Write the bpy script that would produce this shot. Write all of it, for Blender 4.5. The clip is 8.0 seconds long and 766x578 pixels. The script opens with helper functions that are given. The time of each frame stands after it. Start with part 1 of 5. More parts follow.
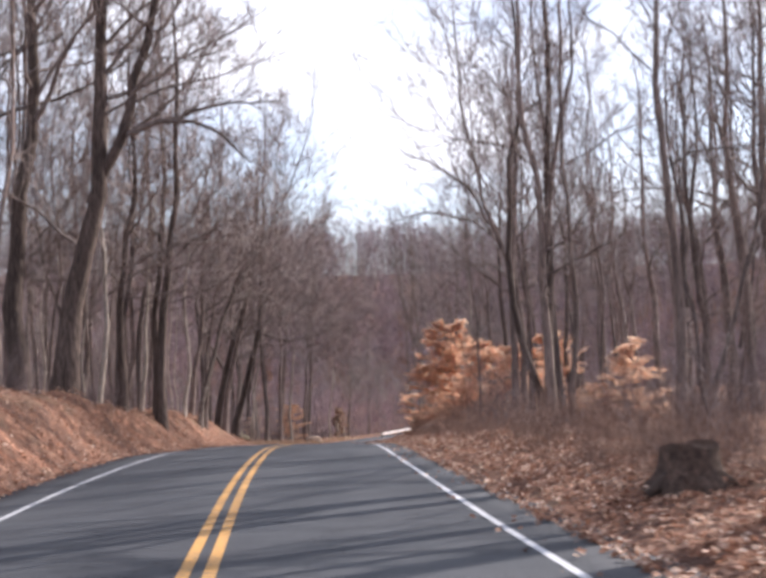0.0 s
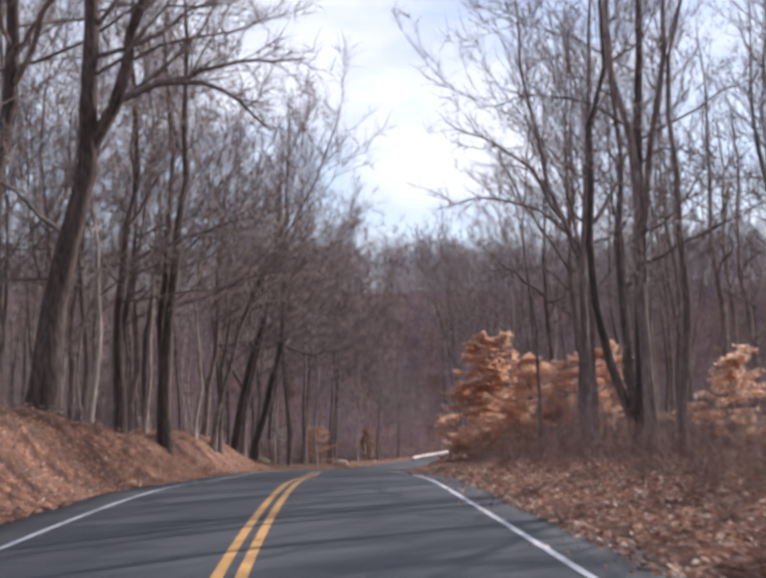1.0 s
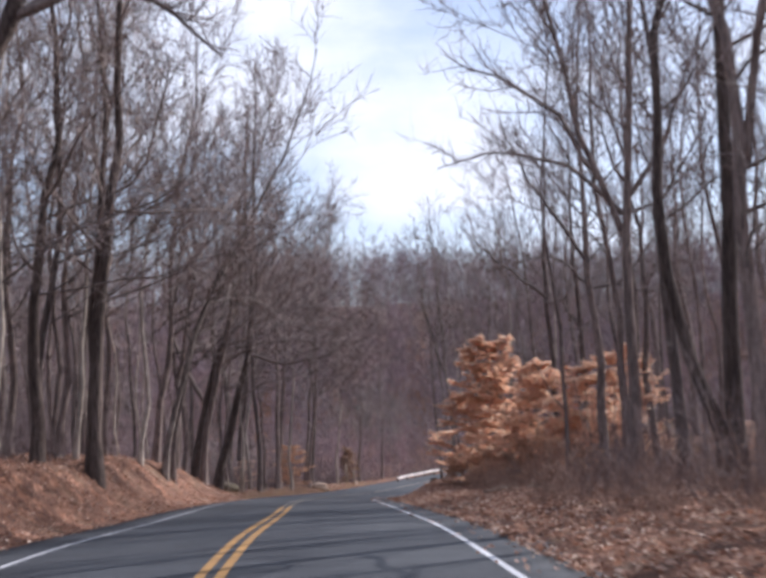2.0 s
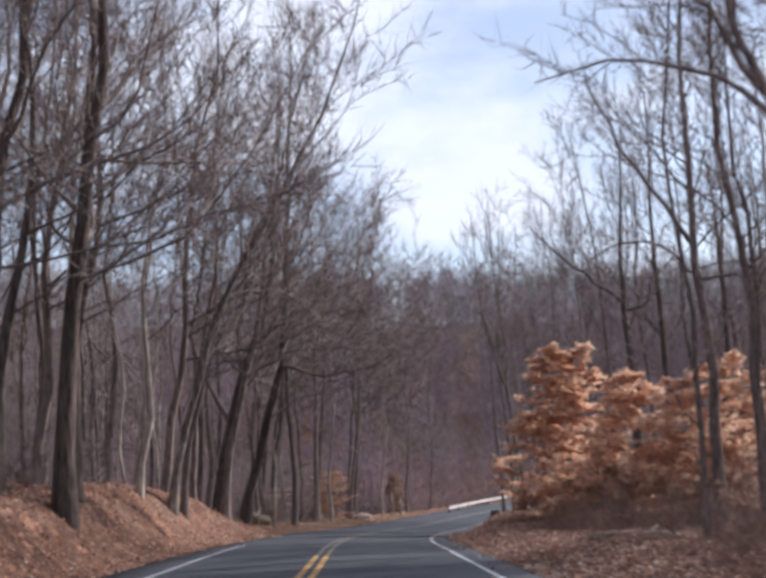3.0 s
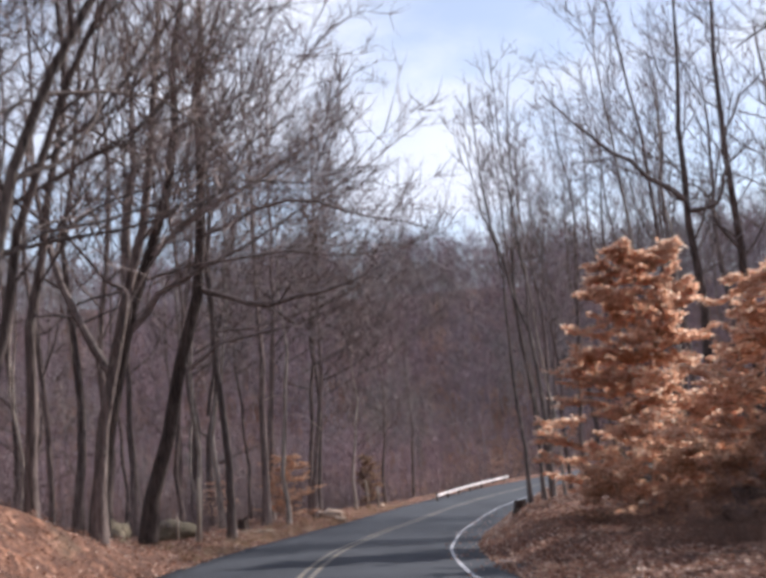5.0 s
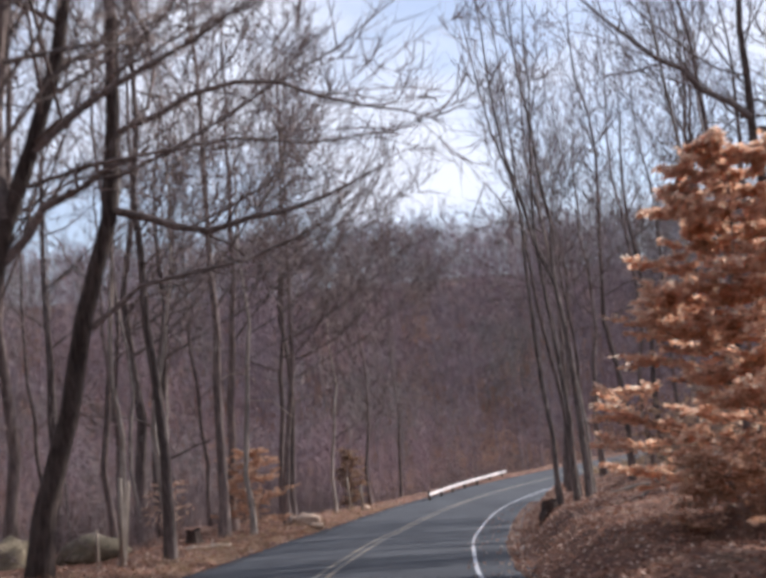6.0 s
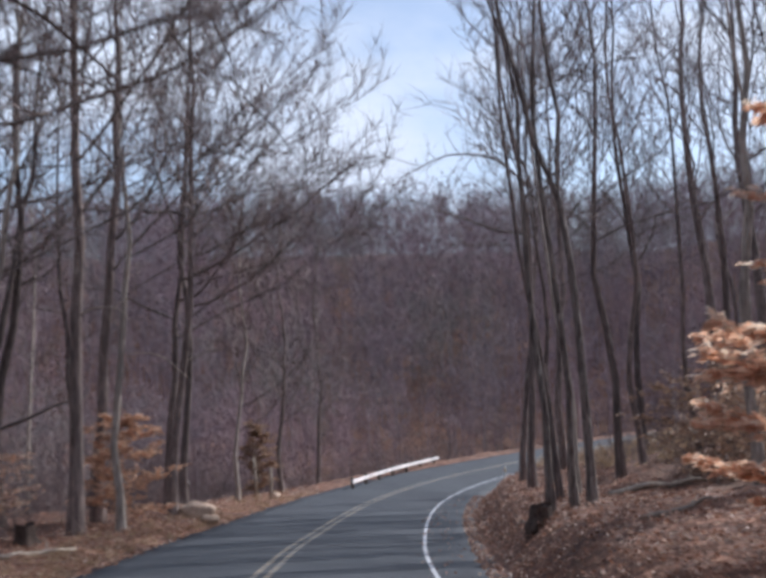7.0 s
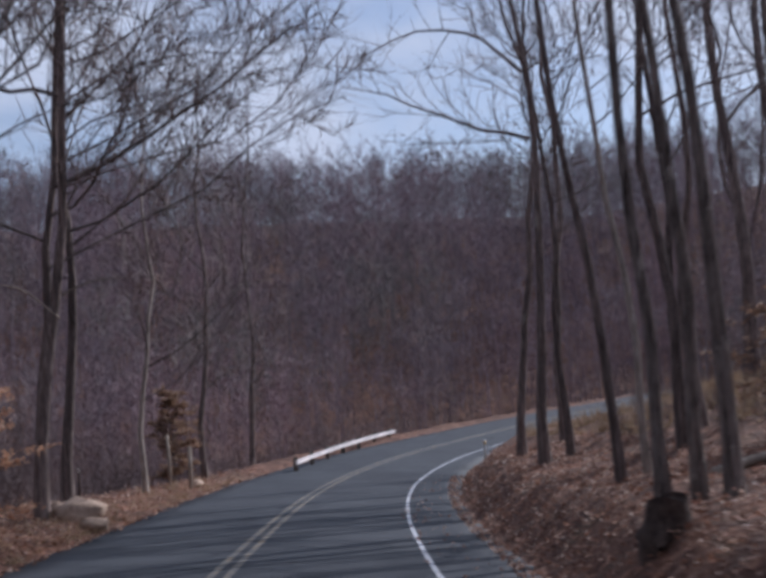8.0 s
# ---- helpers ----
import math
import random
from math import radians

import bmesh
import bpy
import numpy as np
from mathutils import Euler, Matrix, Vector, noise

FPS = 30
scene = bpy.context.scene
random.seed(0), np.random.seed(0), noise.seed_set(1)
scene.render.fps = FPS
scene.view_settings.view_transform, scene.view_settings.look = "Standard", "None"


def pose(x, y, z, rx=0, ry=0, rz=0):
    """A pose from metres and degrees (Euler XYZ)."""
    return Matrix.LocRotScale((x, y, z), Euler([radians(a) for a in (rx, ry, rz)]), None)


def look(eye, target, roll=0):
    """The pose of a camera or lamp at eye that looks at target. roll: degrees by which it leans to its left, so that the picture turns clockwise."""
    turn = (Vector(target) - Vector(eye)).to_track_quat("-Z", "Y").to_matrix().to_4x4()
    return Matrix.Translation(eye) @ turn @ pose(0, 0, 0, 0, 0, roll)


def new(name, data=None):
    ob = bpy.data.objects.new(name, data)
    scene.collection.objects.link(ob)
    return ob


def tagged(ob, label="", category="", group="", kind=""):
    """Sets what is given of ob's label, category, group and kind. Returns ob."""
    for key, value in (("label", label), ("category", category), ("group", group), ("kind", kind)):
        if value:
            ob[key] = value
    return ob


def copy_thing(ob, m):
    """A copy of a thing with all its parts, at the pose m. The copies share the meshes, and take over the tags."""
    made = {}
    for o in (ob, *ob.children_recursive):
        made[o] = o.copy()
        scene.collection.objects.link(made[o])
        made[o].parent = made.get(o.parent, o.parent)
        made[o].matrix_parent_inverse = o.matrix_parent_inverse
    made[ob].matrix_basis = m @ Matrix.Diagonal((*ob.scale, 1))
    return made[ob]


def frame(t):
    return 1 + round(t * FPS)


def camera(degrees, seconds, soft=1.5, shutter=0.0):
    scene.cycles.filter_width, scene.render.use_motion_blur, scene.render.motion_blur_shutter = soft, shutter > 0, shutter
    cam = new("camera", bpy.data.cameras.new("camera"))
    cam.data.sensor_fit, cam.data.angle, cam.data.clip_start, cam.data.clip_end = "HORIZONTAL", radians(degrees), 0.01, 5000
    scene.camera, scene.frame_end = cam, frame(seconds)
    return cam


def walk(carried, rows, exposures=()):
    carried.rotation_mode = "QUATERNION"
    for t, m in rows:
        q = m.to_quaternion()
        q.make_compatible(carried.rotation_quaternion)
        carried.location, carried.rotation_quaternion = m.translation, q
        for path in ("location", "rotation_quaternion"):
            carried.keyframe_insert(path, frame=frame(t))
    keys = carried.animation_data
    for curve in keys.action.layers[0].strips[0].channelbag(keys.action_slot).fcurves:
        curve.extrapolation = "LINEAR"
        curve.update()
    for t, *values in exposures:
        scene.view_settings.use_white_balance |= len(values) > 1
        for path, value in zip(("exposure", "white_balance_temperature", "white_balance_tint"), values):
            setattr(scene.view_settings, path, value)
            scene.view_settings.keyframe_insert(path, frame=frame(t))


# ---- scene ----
cam = camera(39.8, 8.0, soft=3.9, shutter=0.4)
PATH = [
    (0, (0.0, 0.0, 1.5), (-0.086, 1.995, 1.618), -1.8),
    (0.5, (-0.564, 3.261, 1.343), (-0.672, 5.257, 1.417), -1.3),
    (1, (-0.992, 6.693, 1.23), (-1.122, 8.682, 1.388), -1.5),
    (1.5, (-1.373, 10.539, 1.116), (-1.447, 12.531, 1.28), -2.2),
    (3, (-2.74, 22.403, 0.649), (-2.903, 24.382, 0.885), -2.0),
    (3.5, (-3.335, 26.45, 0.42), (-3.534, 28.436, 0.55), -1.6),
    (4, (-3.828, 30.682, 0.203), (-3.935, 32.668, 0.415), -3.2),
    (4.5, (-4.3, 34.849, -0.028), (-4.387, 36.836, 0.177), -4.1),
    (6, (-5.543, 47.814, -1.001), (-5.577, 49.805, -0.808), -5.1),
    (6.5, (-5.855, 52.432, -1.29), (-5.806, 54.425, -1.129), -4.0),
    (7, (-6.048, 57.29, -1.664), (-5.934, 59.281, -1.514), -2.3),
    (7.5, (-6.098, 62.273, -2.135), (-5.873, 64.256, -2.007), -2.6),
    (8, (-6.22, 67.074, -2.62), (-5.975, 69.057, -2.517), -3.5),
]
walk(cam, [(t, look(eye, target, roll)) for t, eye, target, roll in PATH],
     [(0, 0.94, 6150, 15), (1, 0.5, 5950, 15), (1.5, 0.54, 5750, 15), (3, 0.42, 5750, 12), (3.5, 0.34, 5750, 13), (4.5, 0.44, 5800, 13), (6, 0.44, 5850, 13), (6.5, 0.4, 5450, 9), (7, 0.24, 5500, 10), (7.5, 0.15, 5400, 10), (8, -0.3, 5350, 14)])

# ---- light: a low winter sun from the right, ahead, under a sky of broken cloud ----
SUN_EL, SUN_AZ = radians(31), radians(54)
TO_SUN = Vector((math.sin(SUN_AZ) * math.cos(SUN_EL), math.cos(SUN_AZ) * math.cos(SUN_EL), math.sin(SUN_EL)))

world = bpy.data.worlds.new("winter_sky")
scene.world = world
world.use_nodes = True
wn, wl = world.node_tree.nodes, world.node_tree.links
wn.clear()
sky = wn.new("ShaderNodeTexSky")
sky.sky_type, sky.sun_disc = "NISHITA", False
sky.sun_elevation, sky.sun_rotation = SUN_EL, SUN_AZ
sky.air_density, sky.dust_density, sky.ozone_density = 1.0, 1.2, 1.5
coord = wn.new("ShaderNodeTexCoord")
stretch = wn.new("ShaderNodeMapping")
stretch.inputs["Scale"].default_value = (1.0, 1.0, 2.2)
cloud = wn.new("ShaderNodeTexNoise")
cloud.inputs["Scale"].default_value = 3.4
cloud.inputs["Detail"].default_value = 7
cloud.inputs["Roughness"].default_value = 0.55
cloud_edge = wn.new("ShaderNodeMapRange")
cloud_edge.interpolation_type = "SMOOTHSTEP"
cloud_edge.inputs["From Min"].default_value, cloud_edge.inputs["From Max"].default_value = 0.40, 0.68
cloud_edge.inputs["To Min"].default_value = 0.35
cloud_col = wn.new("ShaderNodeMix")
cloud_col.data_type = "RGBA"
cloud_col.inputs["B"].default_value = (7.2, 7.2, 7.5, 1)
background = wn.new("ShaderNodeBackground")
background.inputs["Strength"].default_value = 0.105
out = wn.new("ShaderNodeOutputWorld")
wl.new(coord.outputs["Generated"], stretch.inputs["Vector"])
wl.new(stretch.outputs["Vector"], cloud.inputs["Vector"])
wl.new(cloud.outputs["Fac"], cloud_edge.inputs["Value"])
wl.new(cloud_edge.outputs["Result"], cloud_col.inputs["Factor"])
wl.new(sky.outputs["Color"], cloud_col.inputs["A"])
wl.new(cloud_col.outputs["Result"], background.inputs["Color"])
wl.new(background.outputs["Background"], out.inputs["Surface"])

sun = new("sun", bpy.data.lights.new("sun", "SUN"))
sun.data.energy, sun.data.angle, sun.data.color = 5.0, radians(0.53), (1.0, 0.90, 0.78)
sun.matrix_world = look((60, 40, 60), Vector((60, 40, 60)) - TO_SUN)

# ---- the lie of the land: road line, profile and ground ----
ROAD_Y = [-120, -60, -20, 0, 9, 16, 22, 29, 36.6, 41, 48, 55, 60, 67, 72.8, 77, 80, 85, 91, 96, 101, 106, 111, 117, 124, 133, 144, 156, 168]
ROAD_X = [20, 9, 2.2, -0.7, -2.04, -3.03, -3.78, -4.55, -5.28, -5.72, -6.45, -7.1, -7.38, -7.5, -7.3, -7.12, -6.95, -6.5, -5.8, -4.98, -3.8, -2.05, 0.3, 3.9, 8.6, 16, 28, 46, 72]


def smooth_table(xs, ys):
    """A Catmull-Rom curve through a table, as a function of arrays."""
    xs, ys = np.array(xs, float), np.array(ys, float)
    slope = np.gradient(ys, xs)

    def value(x):
        x = np.clip(np.asarray(x, float), xs[0], xs[-1])
        i = np.clip(np.searchsorted(xs, x) - 1, 0, len(xs) - 2)
        h = xs[i + 1] - xs[i]
        u = (x - xs[i]) / h
        return ((1 + 2 * u) * (1 - u) ** 2 * ys[i] + u * (1 - u) ** 2 * h * slope[i]
                + u * u * (3 - 2 * u) * ys[i + 1] + u * u * (u - 1) * h * slope[i + 1])
    return value


road_x = smooth_table(ROAD_Y, ROAD_X)
road_z = smooth_table([-120, -60, -20, 0, 10, 20, 30, 40, 50, 60, 70, 80, 90, 100, 110, 120, 135, 150, 168],
                      [2.6, 1.7, 0.7, 0, -0.36, -0.68, -1.15, -1.93, -2.72, -3.6, -4.5, -5.42, -6.25, -6.82, -7.14, -7.36, -7.55, -7.5, -7.2])
road_tilt = smooth_table([-120, 40, 70, 110, 130, 168], [0.0, 0.0, 0.04, 0.05, 0.03, 0.0])
lane_left = smooth_table([-120, 0, 25, 45, 65, 90, 110, 168], [3.1, 3.1, 3.0, 2.85, 2.6, 2.6, 2.8, 3.0])
lane_right = smooth_table([-120, 0, 30, 45, 65, 90, 110, 168], [2.95, 2.95, 3.08, 2.97, 2.90, 2.80, 2.3, 2.8])

LINE_Y = np.linspace(-120, 168, 1153)
LINE_X = road_x(LINE_Y)
LINE_Z = road_z(LINE_Y)
LINE_T = np.stack([np.gradient(LINE_X), np.gradient(LINE_Y)], 1)
LINE_T /= np.linalg.norm(LINE_T, axis=1)[:, None]


def to_road(x, y):
    """For points of the plan: the station (index of the road line) and the distance to the right of the centre line."""
    x, y = np.atleast_1d(np.asarray(x, float)).ravel(), np.atleast_1d(np.asarray(y, float)).ravel()
    near, side = np.zeros(len(x), int), np.zeros(len(x))
    for a in range(0, len(x), 4000):
        s = slice(a, a + 4000)
        d2 = (x[s, None] - LINE_X) ** 2 + (y[s, None] - LINE_Y) ** 2
        i = d2.argmin(1)
        near[s] = i
        cross = (x[s] - LINE_X[i]) * LINE_T[i, 1] - (y[s] - LINE_Y[i]) * LINE_T[i, 0]
        side[s] = np.sign(cross) * np.sqrt(d2[np.arange(len(i)), i])
    return near, side


def ramp(v, a, b):
    u = np.clip((v - a) / (b - a), 0, 1)
    return u * u * (3 - 2 * u)


def waves(x, y, seed, size):
    """Cheap smooth unevenness between -1 and 1."""
    g = np.random.RandomState(seed)
    total = np.zeros_like(x)
    for k in range(7):
        a, p, f = g.uniform(0, 6.28), g.uniform(0, 6.28), g.uniform(0.6, 1.9) / size
        total += np.sin((x * np.cos(a) + y * np.sin(a)) * f * 6.28 + p + 1.3 * np.sin((x * np.sin(a) - y * np.cos(a)) * f * 3.1 + k))
    return total / 5


def road_height(i, d):
    return LINE_Z[i] - road_tilt(LINE_Y[i]) * np.clip(d, -8, 8)


shoulder_right = smooth_table([-120, 50, 72, 84, 97, 110, 168], [0.95, 0.95, 1.1, 1.4, 1.4, 1.0, 0.9])
shoulder_left = smooth_table([-120, 0, 48, 62, 94, 108, 168], [0.95, 0.95, 0.95, 0.55, 0.55, 0.1, 0.1])


def ground_z(x, y):
    shape = np.shape(x)
    x, y = np.atleast_1d(np.asarray(x, float)).ravel(), np.atleast_1d(np.asarray(y, float)).ravel()
    i, d = to_road(x, y)
    ry = LINE_Y[i]
    base = road_height(i, d)
    out_l = -d - lane_left(ry) - shoulder_left(ry)
    out_r = d - lane_right(ry) - shoulder_right(ry)
    out = np.maximum(out_l, out_r)
    left = d < 0
    # a cut bank on the left before the bend, level ground after it
    bank = (1.0 - ramp(ry, 55, 69)) * (1 - 0.16 * ramp(ry, 33, 39) * (1 - ramp(ry, 47, 53)))
    rise_l = bank * (1.62 * ramp(out_l, 0.12, 2.3) + 0.22 * ramp(out_l, 1.8, 5.5) + 0.035 * np.clip(out_l - 5, 0, 30)) + (1 - bank) * (0.12 * ramp(out_l, 0, 1.5) - 0.05 * np.clip(out_l - 2, 0, 40))
    # the ground falls away outside the bend, behind the guard rail
    rise_l = rise_l - 2.6 * ramp(out_l, 0.45, 7) * ramp(ry, 93, 106)
    # a low verge on the right that grows to a bank on the inside of the bend
    inner = ramp(ry, 55, 78) * (1 - ramp(ry, 114, 132))
    rise_r = 0.18 * ramp(out_r, 0.1, 2.0) + 0.02 * np.clip(out_r - 2, 0, 30) + inner * (0.75 * ramp(out_r, 0.1, 1.3) + 0.27 * ramp(out_r, 1.2, 4.0)) + inner * (0.03 * np.clip(out_r - 3, 0, 30) + 0.2 * np.clip(out_r - 3.2, 0, 12) * ramp(ry, 82, 92))
    rise = np.where(left, rise_l, rise_r)
    rough = (0.08 * waves(x, y, 3, 1.7) + 0.12 * waves(x, y, 5, 5.0)) * ramp(out, 0.3, 2.5)
    # gullies washed slantwise down the cut bank
    gully = 0.32 * waves(ry + 0.7 * out_l, ry * 0, 13, 3.0) * ramp(out_l, 0.15, 1.3) * (1 - ramp(out_l, 4, 8)) * bank * left
    rough = rough + gully
    far = np.hypot(x + 3, y - 75)
    hill = 34 * ramp(far, 46, 212) * ramp(y, -30, 75) + 0.03 * np.clip(far - 212, 0, 400) * ramp(y, -30, 75)
    hill *= 1 + 0.10 * waves(x, y, 9, 120)
    hill *= ramp(np.abs(d), 6, 40)
    z = base + np.where(out < 0.15, -0.12, rise + 0.0) + rough + hill
    return z.reshape(shape)

# ---- materials ----
def node_material(name):
    m = bpy.data.materials.new(name)
    m.use_nodes = True
    n, l = m.node_tree.nodes, m.node_tree.links
    return m, n, l, n["Principled BSDF"]


def noise_node(n, l, source, scale, detail=5, rough=0.6, stretch_by=(1, 1, 1), turn_by=(0, 0, 0)):
    mp = n.new("ShaderNodeMapping")
    mp.inputs["Scale"].default_value = stretch_by
    mp.inputs["Rotation"].default_value = turn_by
    l.new(source, mp.inputs["Vector"])
    t = n.new("ShaderNodeTexNoise")
    t.inputs["Scale"].default_value, t.inputs["Detail"].default_value, t.inputs["Roughness"].default_value = scale, detail, rough
    l.new(mp.outputs["Vector"], t.inputs["Vector"])
    return t.outputs["Fac"]


def ramp_node(n, l, fac, *stops):
    r = n.new("ShaderNodeValToRGB")
    e = r.color_ramp.elements
    while len(e) < len(stops):
        e.new(0.5)
    for k, (at, col) in enumerate(stops):
        e[k].position, e[k].color = at, (*col, 1)
    l.new(fac, r.inputs["Fac"])
    return r.outputs["Color"]


def mix_node(n, l, fac, a, b, how="MIX"):
    m = n.new("ShaderNodeMix")
    m.data_type, m.blend_type = "RGBA", how
    for value, slot in ((fac, m.inputs["Factor"]), (a, m.inputs["A"]), (b, m.inputs["B"])):
        if isinstance(value, (int, float)):
            slot.default_value = value
        elif isinstance(value, tuple):
            slot.default_value = (*value, 1)
        else:
            l.new(value, slot)
    return m.outputs["Result"]


def bump_node(n, l, fac, bsdf, strength=0.5, distance=0.02):
    b = n.new("ShaderNodeBump")
    b.inputs["Strength"].default_value, b.inputs["Distance"].default_value = strength, distance
    l.new(fac, b.inputs["Height"])
    l.new(b.outputs["Normal"], bsdf.inputs["Normal"])


def simple(name, low, high, scale=8.0, rough=0.8, bump=0.4, deep=0.01, metal=0.0, stretch_by=(1, 1, 1), by="Object", spread=0.25, islands=False, stands=False):
    """Two colours mixed by noise at two scales, with a change from thing to thing."""
    m, n, l, b = node_material(name)
    c = n.new("ShaderNodeTexCoord").outputs[by]
    fine = noise_node(n, l, c, scale, 6, 0.65, stretch_by)
    broad = noise_node(n, l, c, scale * 0.13, 3, 0.5, stretch_by)
    col = ramp_node(n, l, fine, (0.3, low), (0.7, high))
    shade = ramp_node(n, l, broad, (0.3, (0.72, 0.72, 0.72)), (0.7, (1.15, 1.12, 1.08)))
    col = mix_node(n, l, 1.0, col, shade, "MULTIPLY")
    if stands:
        # stands of different kinds of tree, some greyer and greener, some redder
        kind = noise_node(n, l, c, 0.045, 3, 0.55)
        col = mix_node(n, l, 1.0, col, ramp_node(n, l, kind, (0.36, (1.10, 0.94, 0.98)), (0.5, (0.92, 0.86, 0.92)), (0.64, (0.90, 0.98, 0.88))), "MULTIPLY")
    if islands:
        rnd = n.new("ShaderNodeNewGeometry").outputs["Random Per Island"]
    else:
        rnd = n.new("ShaderNodeObjectInfo").outputs["Random"]
    vary = ramp_node(n, l, rnd, (0.0, (1 - spread, 1 - spread, 1 - spread)), (1.0, (1 + spread, 1 + 0.9 * spread, 1 + 0.8 * spread)))
    l.new(mix_node(n, l, 1.0, col, vary, "MULTIPLY"), b.inputs["Base Color"])
    b.inputs["Roughness"].default_value, b.inputs["Metallic"].default_value = rough, metal
    b.inputs["Specular IOR Level"].default_value = 0.3
    bump_node(n, l, fine, b, bump, deep)
    return m


def make_bark(name, low, high, lichen, cover, spread=0.3, deep=0.035):
    """Furrowed bark with patches of lichen and darker damp streaks."""
    m, n, l, b = node_material(name)
    c = n.new("ShaderNodeTexCoord").outputs["Object"]
    furrow = noise_node(n, l, c, 16, 6, 0.7, (1, 1, 0.14))
    streak = noise_node(n, l, c, 3.2, 4, 0.6, (1, 1, 0.10))
    blotch = noise_node(n, l, c, 2.6, 5, 0.7, (1, 1, 0.55))
    col = ramp_node(n, l, furrow, (0.34, low), (0.62, high))
    col = mix_node(n, l, ramp_node(n, l, blotch, (0.62 - cover, (0, 0, 0)), (0.70 - cover, (0.75, 0.75, 0.75))), col, lichen)
    col = mix_node(n, l, 1.0, col, ramp_node(n, l, streak, (0.32, (0.55, 0.53, 0.52)), (0.62, (1.18, 1.15, 1.12))), "MULTIPLY")
    rnd = n.new("ShaderNodeObjectInfo").outputs["Random"]
    vary = ramp_node(n, l, rnd, (0.0, (1 - spread, 1 - spread, 1 - spread)), (1.0, (1 + spread, 1 + 0.9 * spread, 1 + 0.8 * spread)))
    l.new(mix_node(n, l, 1.0, col, vary, "MULTIPLY"), b.inputs["Base Color"])
    b.inputs["Roughness"].default_value = 0.9
    b.inputs["Specular IOR Level"].default_value = 0.25
    bump_node(n, l, furrow, b, 1.0, deep)
    return m


def make_asphalt():
    m, n, l, b = node_material("worn_asphalt")
    c = n.new("ShaderNodeTexCoord").outputs["Object"]
    grit = noise_node(n, l, c, 55, 6, 0.7)
    patch = noise_node(n, l, c, 0.55, 5, 0.6, (1.0, 0.35, 1))
    streak = noise_node(n, l, c, 1.1, 4, 0.6, (0.35, 2.2, 1))
    col = ramp_node(n, l, grit, (0.3, (0.032, 0.0345, 0.040)), (0.72, (0.074, 0.079, 0.090)))
    col = mix_node(n, l, 1.0, col, ramp_node(n, l, patch, (0.3, (0.78, 0.78, 0.80)), (0.7, (1.2, 1.2, 1.18))), "MULTIPLY")
    col = mix_node(n, l, 1.0, col, ramp_node(n, l, streak, (0.35, (0.85, 0.85, 0.87)), (0.62, (1.1, 1.1, 1.1))), "MULTIPLY")
    v = n.new("ShaderNodeTexVoronoi")
    v.feature = "DISTANCE_TO_EDGE"
    v.inputs["Scale"].default_value = 0.42
    warp = n.new("ShaderNodeVectorMath")
    warp.operation = "MULTIPLY_ADD"
    wob = n.new("ShaderNodeTexNoise")
    wob.inputs["Scale"].default_value = 1.6
    l.new(c, wob.inputs["Vector"])
    l.new(wob.outputs["Color"], warp.inputs[0])
    warp.inputs[1].default_value = (1.4, 1.4, 0)
    l.new(c, warp.inputs[2])
    l.new(warp.outputs["Vector"], v.inputs["Vector"])
    crack = ramp_node(n, l, v.outputs["Distance"], (0.0, (0.45, 0.45, 0.45)), (0.006, (1, 1, 1)))
    col = mix_node(n, l, 1.0, col, crack, "MULTIPLY")
    l.new(col, b.inputs["Base Color"])
    b.inputs["Roughness"].default_value = 0.72
    b.inputs["Specular IOR Level"].default_value = 0.22
    bump_node(n, l, grit, b, 0.45, 0.006)
    return m


def make_paint(name, col, under, bare=0.30):
    """Road paint, worn through to the asphalt in places."""
    m, n, l, b = node_material(name)
    c = n.new("ShaderNodeTexCoord").outputs["Object"]
    worn = noise_node(n, l, c, 9, 7, 0.75)
    long_worn = noise_node(n, l, c, 0.5, 3, 0.5)
    mask = ramp_node(n, l, worn, (bare, (0, 0, 0)), (bare + 0.12, (1, 1, 1)))
    tone = ramp_node(n, l, long_worn, (0.3, (0.75, 0.75, 0.75)), (0.7, (1.1, 1.1, 1.1)))
    paint = mix_node(n, l, 1.0, col, tone, "MULTIPLY")
    l.new(mix_node(n, l, mask, under, paint), b.inputs["Base Color"])
    b.inputs["Roughness"].default_value = 0.6
    bump_node(n, l, worn, b, 0.3, 0.003)
    return m


